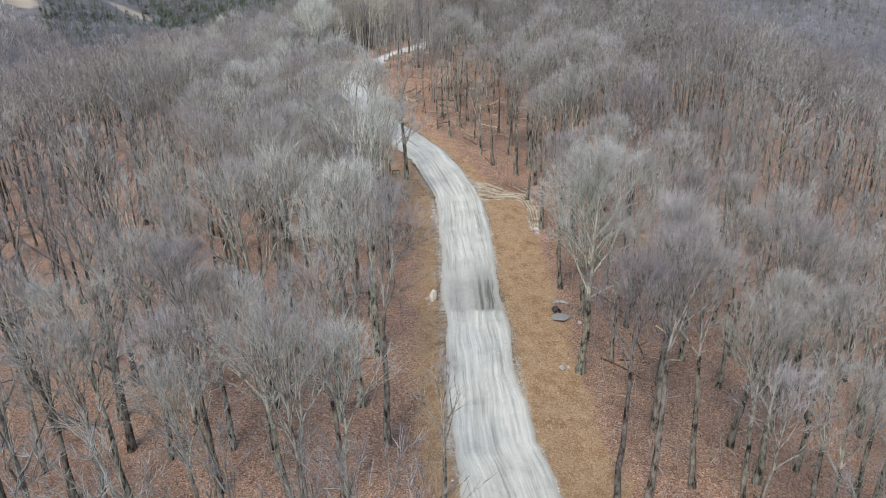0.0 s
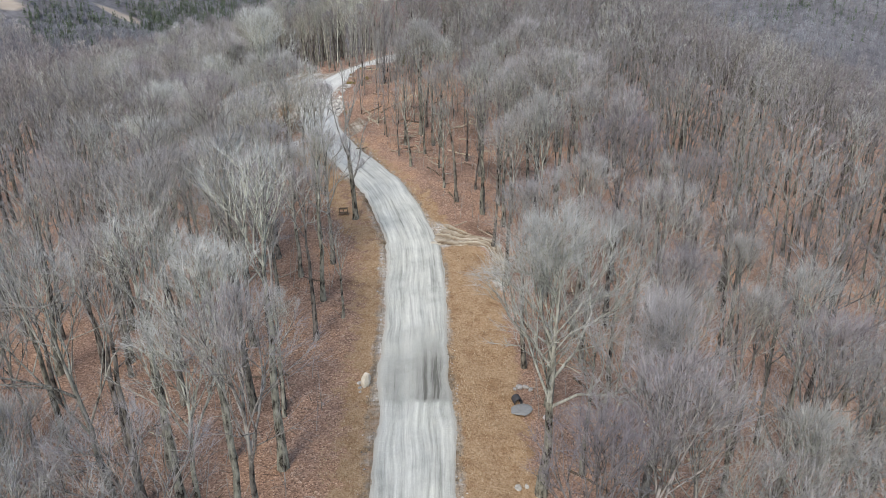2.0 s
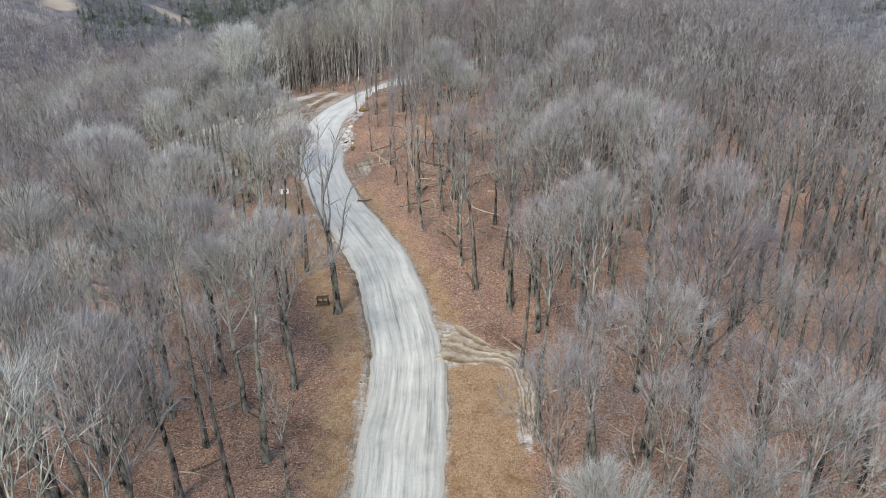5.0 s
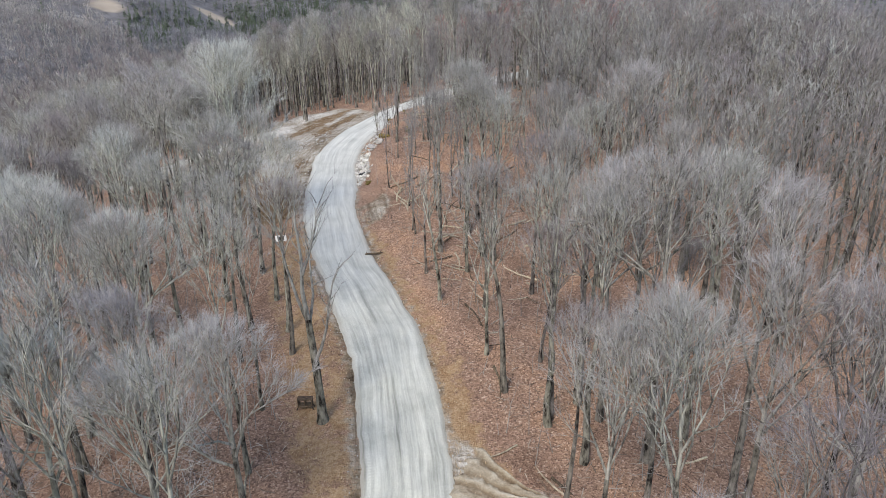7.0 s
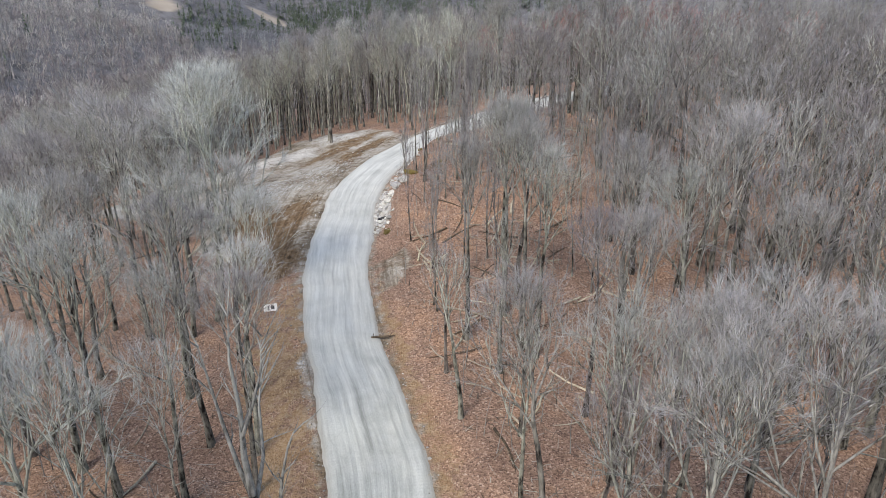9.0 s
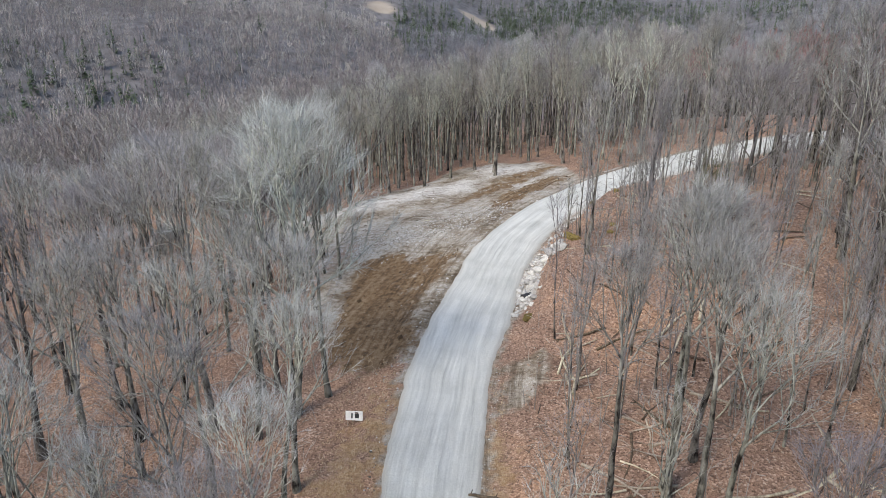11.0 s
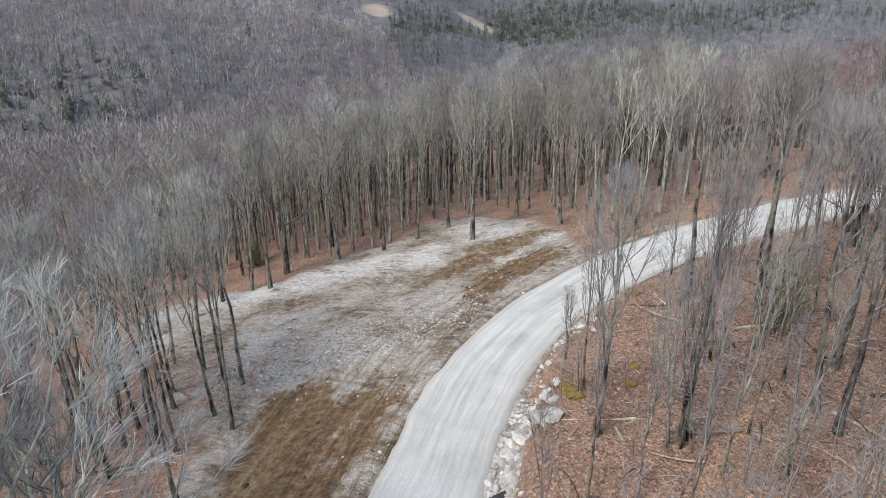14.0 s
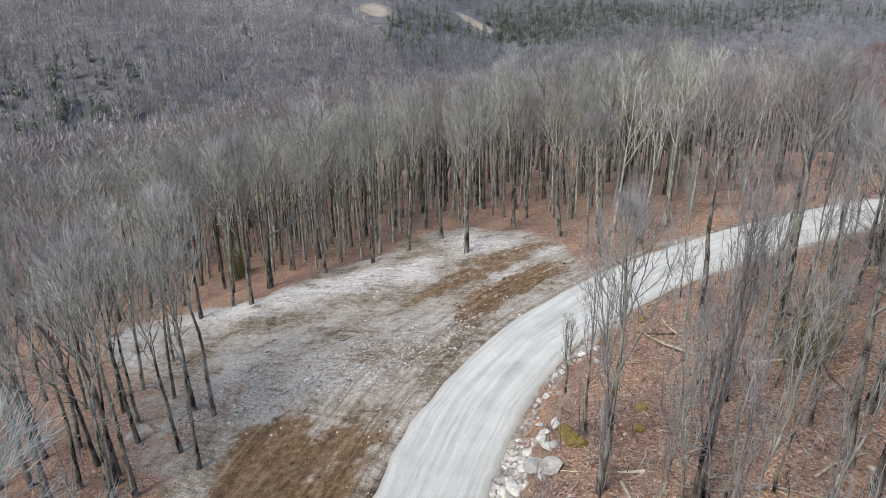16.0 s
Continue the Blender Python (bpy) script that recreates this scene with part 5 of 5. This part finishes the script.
def pole_mesh(name, seed, length, r0, r1, bend, mat, n=6, sides=6):
    """A cut or fallen pole lying along x."""
    rr = np.random.default_rng(seed)
    s = Soup()
    xs = np.linspace(0, length, n + 1)
    pts = np.stack([xs, bend * np.sin(xs / length * 3.14) + rr.normal(0, 0.02 * length / 4, n + 1), rr.normal(0, 0.012 * length / 4, n + 1)], 1)
    s.tube(pts, np.linspace(r0, r1, n + 1), sides)
    d = unit(pts[-1] - pts[0])
    for _ in range(3):
        p = pts[int(rr.integers(2, n))]
        q = swerve(rr, d, 0.7, 0.05) * length * rr.uniform(0.08, 0.2)
        s.tube([p, p + q], [r1 * 1.1, 0.006], 3)
    return soup_mesh(name, s, mat)


def dirt_track():
    """A short skid trail that fans out from the road: curved wheel ruts in pale silt, turning down along the verge."""
    middle = spline([(3.8, 75.2), (5.5, 74.5), (7.1, 74.0), (8.3, 73.6), (9.25, 72.9), (9.6, 71.5), (9.8, 69.6), (9.6, 66.6)], 0.1)
    way = np.gradient(middle, axis=0)
    way /= np.linalg.norm(way, axis=1)[:, None]
    run = np.linspace(0, 1, len(middle))
    half = np.interp(run, [0, 0.12, 0.3, 0.45, 0.6, 0.85, 1.0], [3.1, 2.1, 1.05, 0.8, 0.72, 0.65, 0.3])
    v = np.linspace(-1, 1, 61)
    g = np.repeat(v[None], len(middle), 0)
    x = middle[:, :1] + way[:, 1:] * g * half[:, None]
    y = middle[:, 1:] - way[:, :1] * g * half[:, None]
    u = np.repeat(run[:, None], len(v), 1)
    rough = np.array([[noise.noise(Vector((a * 0.7, b * 1.3, 4.0))) + 0.6 * noise.noise(Vector((a * 1.6, b * 2.6, 7.0))) + 0.4 * noise.noise(Vector((a * 5, b * 5, 1.0))) for a, b in zip(p, q)] for p, q in zip(x, y)])
    drift = g + 0.16 * rough + 0.1 * np.sin(u * 7 + 2.2 * g)
    rut = np.sin(drift * 13.0 + 1.1) * 0.5 + np.sin(drift * 21 + 5 * u) * 0.3 + 0.8 * rough
    deep = np.interp(run, [0, 0.05, 0.35, 0.5, 1.0], [0.04, 0.075, 0.07, 0.03, 0.02])[:, None]
    rim = smooth(0.82, 1.0, np.abs(g))
    z = height(x.ravel(), y.ravel()).reshape(x.shape) + 0.1 + deep * rut - 0.3 * rim - 0.12 * smooth(0.06, 0.0, u) - 0.2 * smooth(0.95, 1.0, u)
    n = len(v)
    faces = [(i * n + j, (i + 1) * n + j, (i + 1) * n + j + 1, i * n + j + 1) for i in range(len(middle) - 1) for j in range(n - 1)]
    ob = mesh_object("dirt_track", np.stack([x.ravel(), y.ravel(), z.ravel()], 1).tolist(), faces, [TRACK], smooth_faces=True)
    attribute(ob.data, "rut", (0.52 + 0.36 * rut).ravel())
    return tagged(ob, "rutted pale dirt turn-off with curved wheel tracks", "dirt track", kind="structure")


dirt_track()


def edge_branch():
    """A dark broken bough lying half on the gravel."""
    root = new("fallen_bough")
    root.matrix_basis = pose(-6.25, 97.5, ground_z(-6.25, 97.5) + 0.14, 0, 0, 18)
    soup = Soup()
    soup.tube([(0, 0, 0.05), (0.3, 0.02, 0.06), (0.75, -0.03, 0.04), (1.2, 0.02, 0.05), (1.65, 0.0, 0.1)], [0.05, 0.075, 0.08, 0.055, 0.02], 7)
    new("stem", soup_mesh("stem", soup, DARK_WOOD)).parent = root
    for p, q in (((0.12, 0, 0.06), (0.2, 0.1, 0.34)), ((1.25, 0, 0.06), (1.38, 0.16, 0.26)), ((0.9, 0, 0.05), (1.02, -0.22, 0.12))):
        soup = Soup()
        soup.tube([p, tuple(0.5 * (a + b) for a, b in zip(p, q)), q], [0.035, 0.03, 0.01], 5)
        new("stub", soup_mesh("stub", soup, DARK_WOOD)).parent = root
    return tagged(root, "dark broken bough lying across the gravel road edge", "branch")


edge_branch()


def drain_pipe():
    root = new("drain_pipe")
    root.matrix_basis = pose(-10.85, 115.6, ground_z(-10.85, 115.6) + 0.16, 0, 0, -30)
    n, v, f = 18, [], []
    rings = [(0.21 if i % 2 else 0.19, 0.5 - 0.09 * i) for i in range(10)] + [(0.16, -0.31), (0.16, 0.5)]
    for rad, yy in rings:
        v += [(rad * math.cos(k * 6.2832 / n), yy, rad * math.sin(k * 6.2832 / n)) for k in range(n)]
    for ring in range(len(rings) - 1):
        f += [(ring * n + k, ring * n + (k + 1) % n, (ring + 1) * n + (k + 1) % n, (ring + 1) * n + k) for k in range(n)]
    mesh_object("pipe", v, f, [INK], root, True)
    return tagged(root, "black ribbed drain pipe end in the road bank", "pipe")


drain_pipe()


def slash_heap(x, y, seed):
    rr = np.random.default_rng(seed)
    root = new("slash_heap")
    root.matrix_basis = pose(x, y, ground_z(x, y))
    for i in range(26):
        ob = new("stick", pole_mesh("stick", 1000 + i, rr.uniform(0.7, 1.7), 0.035, 0.012, rr.normal(0, 0.1), DARK_WOOD, 4, 5))
        ob.parent = root
        turn = rr.uniform(0, 360)
        ob.matrix_basis = pose(rr.normal(0, 0.45) - 0.5 * math.cos(radians(turn)), rr.normal(0, 0.3) - 0.5 * math.sin(radians(turn)), rr.uniform(0.02, 0.3), 0, rr.normal(0, 8), turn)
    return tagged(root, "low heap of dark dead sticks beside turned soil", "brush pile")


slash_heap(-22.4, 106.7, 12)


def sign_board():
    root = new("sign")
    root.matrix_basis = pose(-14.25, 99.7, ground_z(-14.25, 99.7), -14, 0, 24) @ Matrix.Diagonal((0.85, 0.85, 0.85, 1))

    def block(name, size, at, mat, parent):
        bm = bmesh.new()
        bmesh.ops.create_cube(bm, size=1)
        bmesh.ops.scale(bm, vec=size, verts=bm.verts)
        bmesh.ops.bevel(bm, geom=bm.edges, offset=min(size) * 0.2, segments=1, affect="EDGES")
        bmesh.ops.translate(bm, vec=at, verts=bm.verts)
        me = bpy.data.meshes.new(name)
        bm.to_mesh(me)
        bm.free()
        me.materials.append(mat)
        ob = new(name, me)
        ob.parent = parent
        return ob
    board = block("board", (1.1, 0.03, 0.62), (0, 0, 0.62), WHITE, root)
    for x in (-0.42, 0.42):
        block("stake", (0.05, 0.05, 1.1), (x, 0.045, 0.35), POLE, root)
    block("print_bar", (0.1, 0.008, 0.34), (-0.14, -0.019, 0.62), INK, board)
    block("print_bar", (0.26, 0.008, 0.3), (0.18, -0.019, 0.62), INK, board)
    block("print_bar", (0.22, 0.008, 0.08), (0.16, -0.019, 0.82), DARK_WOOD, board)
    return tagged(root, "small white notice board with dark print on stakes", "sign")


sign_board()


def timber_stand():
    """A small open box of dark boards on splayed legs."""
    root = new("timber_stand")
    root.matrix_basis = pose(-5.55, 79.2, ground_z(-5.55, 79.2), 0, 0, 8)

    def board(name, size, at, tilt=0.0):
        bm = bmesh.new()
        bmesh.ops.create_cube(bm, size=1)
        bmesh.ops.scale(bm, vec=size, verts=bm.verts)
        bmesh.ops.bevel(bm, geom=bm.edges, offset=min(size) * 0.15, segments=1, affect="EDGES")
        me = bpy.data.meshes.new(name)
        bm.to_mesh(me)
        bm.free()
        me.materials.append(DARK_WOOD)
        ob = new(name, me)
        ob.parent = root
        ob.matrix_basis = pose(*at, 0, tilt, 0)
    board("top_board", (0.9, 0.42, 0.05), (0, 0, 0.74))
    board("bottom_board", (0.86, 0.4, 0.05), (0, 0, 0.3))
    for x in (-0.4, 0.0, 0.4):
        board("upright", (0.06, 0.38, 0.39), (x, 0, 0.52))
    for x, t in ((-0.46, 24), (0.46, -24)):
        for y in (-0.16, 0.16):
            board("leg", (0.06, 0.06, 0.5), (x, y, 0.12), t)
    return tagged(root, "small dark weathered timber stand beside a tree", "wooden stand")


timber_stand()


def moss_mound(x, y, s, seed):
    rr = np.random.default_rng(seed)
    bm = bmesh.new()
    bmesh.ops.create_icosphere(bm, subdivisions=4, radius=1.0)
    for v in bm.verts:
        p = v.co.copy()
        k = 1 + 0.35 * noise.noise(p * 1.6 + Vector((seed, 0, 0))) + 0.14 * noise.noise(p * 6) + 0.05 * rr.normal()
        v.co = Vector((p.x * k, p.y * k, p.z * k * 0.55))
    me = bpy.data.meshes.new("moss_mound")
    bm.to_mesh(me)
    bm.free()
    me.materials.append(MOSS)
    ob = tagged(new("moss_mound", me), "ochre-green cushion of moss over bank stones", "moss", group="moss cushions on the bank")
    ob.matrix_basis = pose(x, y, ground_z(x, y) + 0.08 * s, 0, 0, seed * 40) @ Matrix.Diagonal((s, s * 0.75, s, 1))


for i, (x, y, s) in enumerate(((-9.75, 120.8, 0.42), (-9.3, 120.35, 0.46), (-9.0, 120.15, 0.4), (-10.4, 128.6, 0.3), (-9.0, 130.8, 0.3), (-7.2, 123.4, 0.3), (-6.9, 121.8, 0.28), (-9.2, 134.5, 0.32), (-9.4, 112.6, 0.45))):
    moss_mound(x, y, s, i + 3)


def evergreen_shrub(x, y, h, seed):
    rr = np.random.default_rng(seed)
    root = new("evergreen_shrub")
    root.matrix_basis = pose(x, y, ground_z(x, y))
    s, leaves = Soup(), Soup()
    for i in range(11):
        a = rr.uniform(0, 6.28)
        b = bough(rr, (0, 0, -0.1), np.array([math.cos(a) * 0.3, math.sin(a) * 0.3, 1]), h * rr.uniform(0.6, 1), 5, 0.05, 0.12)
        s.tube(b, np.linspace(0.035, 0.006, 6), 4)
        for p in b[1:]:
            for _ in range(60):
                q = p + rr.normal(0, (0.5, 0.5, 0.4), 3)
                leaves.blade(q, q + unit(rr.normal(size=3) + np.array([0, 0, 0.3])) * rr.uniform(0.16, 0.36), 0.04)
    for name, soup, mat in (("stem", s, DARK_WOOD), ("foliage", leaves, SHRUB)):
        new(name, soup_mesh(name, soup, mat)).parent = root
    return tagged(root, "olive-green evergreen shrub among bare trunks", "shrub")


evergreen_shrub(-1.5, 128.0, 4.0, 1)
evergreen_shrub(-49, 141, 3.5, 2)

# fallen boughs on the leaf litter of the uphill wood
FALLEN = [pole_mesh("fallen_branch", 700 + i, 3.0, 0.075, 0.03, 0.2, (POLE, PALE_POLE, DARK_WOOD)[i % 3]) for i in range(6)]
r = np.random.default_rng(55)
count = 0
while count < 230:
    k = int(r.uniform(70, len(LINE) - 20)) if count < 150 else int(r.normal(len(LINE) * 0.68, 24))
    o = r.uniform(5.5, 20) * (1 if r.uniform() < 0.75 or count >= 150 else -1)
    x, y = LINE[k, 0] + LINE_AHEAD[k, 1] * o, LINE[k, 1] - LINE_AHEAD[k, 0] * o
    if not clear_of_trees(np.array([x]), np.array([y]))[0] or y > 150 or y < 30:
        continue
    s = r.uniform(0.5, 1.3)
    turn = r.uniform(0, 360)
    ca, sa = math.cos(radians(turn)), math.sin(radians(turn))
    z0, z1 = ground_z(x, y), ground_z(x + 3 * s * ca, y + 3 * s * sa)
    ob = tagged(new("fallen_branch", FALLEN[count % 6]), "weathered fallen branch lying on brown leaves", "branch", group="fallen branches in the wood")
    ob.matrix_basis = pose(x, y, z0 + 0.07, 0, -math.degrees(math.atan2(z1 - z0, 3 * s)), turn) @ Matrix.Diagonal((s, s, s, 1))
    count += 1


# ---- loose cover ----
def loose(name, places, make, mat, label, seed):
    rr = np.random.default_rng(seed)
    z = height(places[:, 0], places[:, 1])
    v, f, c = [], [], 0
    for (x, y), zz in zip(places, z):
        vv, ff = make(rr)
        v.append(vv + np.array([x, y, zz]))
        f += [tuple(a + c for a in face) for face in ff]
        c += len(vv)
    return tagged(mesh_object(name, np.vstack(v).tolist(), f, [mat]), label, "ground cover", kind="stuff")


def island_material(name, stops):
    m, n, l, b = material(name, 0.9)
    g = n.new("ShaderNodeNewGeometry")
    l.new(ramp(n, l, g.outputs["Random Per Island"], stops), b.inputs["Base Color"])
    return m


LEAVES = island_material("loose_leaves", [(0.0, (0.15, 0.094, 0.068)), (0.4, (0.3, 0.187, 0.134)), (0.85, (0.44, 0.29, 0.21)), (1.0, (0.58, 0.44, 0.34))])
STRAW = island_material("dry_grass", [(0.0, (0.26, 0.18, 0.1)), (0.5, (0.42, 0.31, 0.19)), (1.0, (0.58, 0.47, 0.33))])
GRIT = island_material("loose_stones", [(0.0, (0.09, 0.075, 0.055)), (0.25, (0.17, 0.15, 0.125)), (0.5, (0.38, 0.375, 0.355)), (0.9, (0.5, 0.495, 0.475)), (1.0, (0.72, 0.71, 0.69))])


def a_leaf(rr):
    a, s = rr.uniform(0, 6.28), rr.uniform(0.06, 0.13)
    c, d = math.cos(a) * s, math.sin(a) * s
    h = rr.uniform(0.02, 0.09, 4)
    return np.array([(c, d, h[0]), (-d * 0.6, c * 0.6, h[1]), (-c, -d, h[2]), (d * 0.6, -c * 0.6, h[3])]), [(0, 1, 2), (0, 2, 3)]


def a_tuft(rr):
    v, f = [], []
    for i in range(5):
        a, s, h = rr.uniform(0, 6.28), rr.uniform(0.04, 0.16), rr.uniform(0.06, 0.2)
        x, y = rr.normal(0, 0.07, 2)
        c, d = math.cos(a), math.sin(a)
        v += [(x - d * 0.018, y + c * 0.018, 0), (x + d * 0.018, y - c * 0.018, 0), (x + c * s, y + d * s, h)]
        f.append((3 * i, 3 * i + 1, 3 * i + 2))
    return np.array(v), f


def a_stone(rr):
    s = rr.uniform(0.025, 0.08) * (1.8 if rr.uniform() < 0.08 else 1)
    v = np.array([(1, 0, 0), (0, 1, 0), (-1, 0, 0), (0, -1, 0), (0, 0, 0.8), (0, 0, -0.6)]) * s * rr.uniform(0.6, 1.2, (6, 3))
    return v, [(0, 1, 4), (1, 2, 4), (2, 3, 4), (3, 0, 4), (1, 0, 5), (2, 1, 5), (3, 2, 5), (0, 3, 5)]


def a_stick(rr):
    a, s, w = rr.uniform(0, 6.28), rr.uniform(0.3, 1.3), rr.uniform(0.012, 0.03)
    c, d, bend = math.cos(a), math.sin(a), rr.normal(0, 0.12)
    mid = np.array([(c - d * bend) * s * 0.5, (d + c * bend) * s * 0.5, 0.1])
    side = np.array([-d, c, 0]) * w
    return np.array([-side + (0, 0, 0.05), side + (0, 0, 0.05), mid + side, mid - side, np.array([c * s, d * s, rr.uniform(0.04, 0.2)])]), [(0, 1, 2, 3), (3, 2, 4)]


STICKS = island_material("fallen_twigs", [(0.0, (0.06, 0.045, 0.035)), (0.4, (0.2, 0.16, 0.125)), (0.8, (0.38, 0.33, 0.27)), (1.0, (0.52, 0.47, 0.4))])
r = np.random.default_rng(66)
p = np.stack([r.uniform(-45, 22, 60000), r.uniform(28, 150, 60000)], 1)
k, off = near_road(p[:, 0], p[:, 1])
in_clear = inside(CLEARING, p[:, 0], p[:, 1])
wood = clear_of_trees(p[:, 0], p[:, 1]) & (np.abs(off) < 22)
verge = (np.abs(off) > 2.6) & (np.abs(off) < np.where(off > 0, np.interp(p[:, 1], [0, 70, 78, 110], [7.6, 7.2, 4.4, 3.4]), np.interp(p[:, 1], [0, 70, 80, 99], [5.4, 5.6, 7, 6]))) & (p[:, 1] < 106)
loose("loose_leaves", p[wood][:14000], a_leaf, LEAVES, "scattered brown fallen leaves on the wood floor", 1)
loose("fallen_twigs", p[wood][-6500:], a_stick, STICKS, "thin fallen twigs littering the wood floor", 5)
loose("dry_grass", p[verge][:6000], a_tuft, STRAW, "dry straw-coloured grass tufts along the verge", 2)
shoulder_p = np.stack([r.uniform(-30, 12, 40000), r.uniform(26, 150, 40000)], 1)
k2, off2 = near_road(shoulder_p[:, 0], shoulder_p[:, 1])
edge_p = shoulder_p[(np.abs(off2) > HALF - 0.25) & (np.abs(off2) < HALF + 0.55)][:1500]
rubble = p[(in_clear > 0.5) & (off < -2.8) & (inside(TURNED, p[:, 0], p[:, 1]) < 0.3)]
band = np.stack([r.normal(0, 1, 5200), r.uniform(0, 1, 5200)], 1)
band = np.stack([-33 + 14.5 * band[:, 1] - 0.55 * 2.1 * band[:, 0], 120 + 11.5 * band[:, 1] + 0.83 * 2.1 * band[:, 0]], 1)
band = band[(inside(CLEARING, band[:, 0], band[:, 1]) > 0.3) & (near_road(band[:, 0], band[:, 1])[1] < -2.9)]
rubble = rubble[r.uniform(0, 1, len(rubble)) < np.where(np.abs(np.sin(rubble[:, 0] * 0.33 + rubble[:, 1] * 0.27)) > 0.75, 1.0, 0.3)][:2400]
loose("loose_stones", np.vstack([edge_p, rubble, band]), a_stone, GRIT, "loose pale stones on the clearing and road edges", 3)


def a_clod(rr):
    v, f = a_stone(rr)
    return v * rr.uniform(0.8, 1.9), f


CLODS = island_material("soil_clods", [(0.0, (0.06, 0.038, 0.021)), (0.6, (0.16, 0.105, 0.06)), (1.0, (0.3, 0.23, 0.16))])
r = np.random.default_rng(67)
q = np.stack([r.uniform(-30, -13, 9000), r.uniform(103, 146, 9000)], 1)
soil_part = (inside(BERM, q[:, 0], q[:, 1]) > 0) | ((inside(TURNED, q[:, 0], q[:, 1]) > 0) & (r.uniform(0, 1, len(q)) < 0.35)) | ((inside(STRIP, q[:, 0], q[:, 1]) > 0) & (r.uniform(0, 1, len(q)) < 0.3))
soil_part &= near_road(q[:, 0], q[:, 1])[1] < -2.7
loose("soil_clods", q[soil_part][:700], a_clod, CLODS, "dark crumbled soil clods beside the road", 4)

# dead sticks left on the cleared ground
for i in range(34):
    x, y = r.uniform(-37, -24), r.uniform(119, 134)
    if i > 22:
        x, y = r.uniform(-21, -17.5), r.uniform(129, 141)
    s, turn = r.uniform(0.25, 0.8), r.uniform(20, 80)
    ob = tagged(new("fallen_branch", FALLEN[(i * 2) % 6]), "dark dead branch lying on bare silt", "branch", group="sticks on the clearing")
    ob.matrix_basis = pose(x, y, ground_z(x, y) + 0.05, 0, 0, turn) @ Matrix.Diagonal((s, s, s, 1))
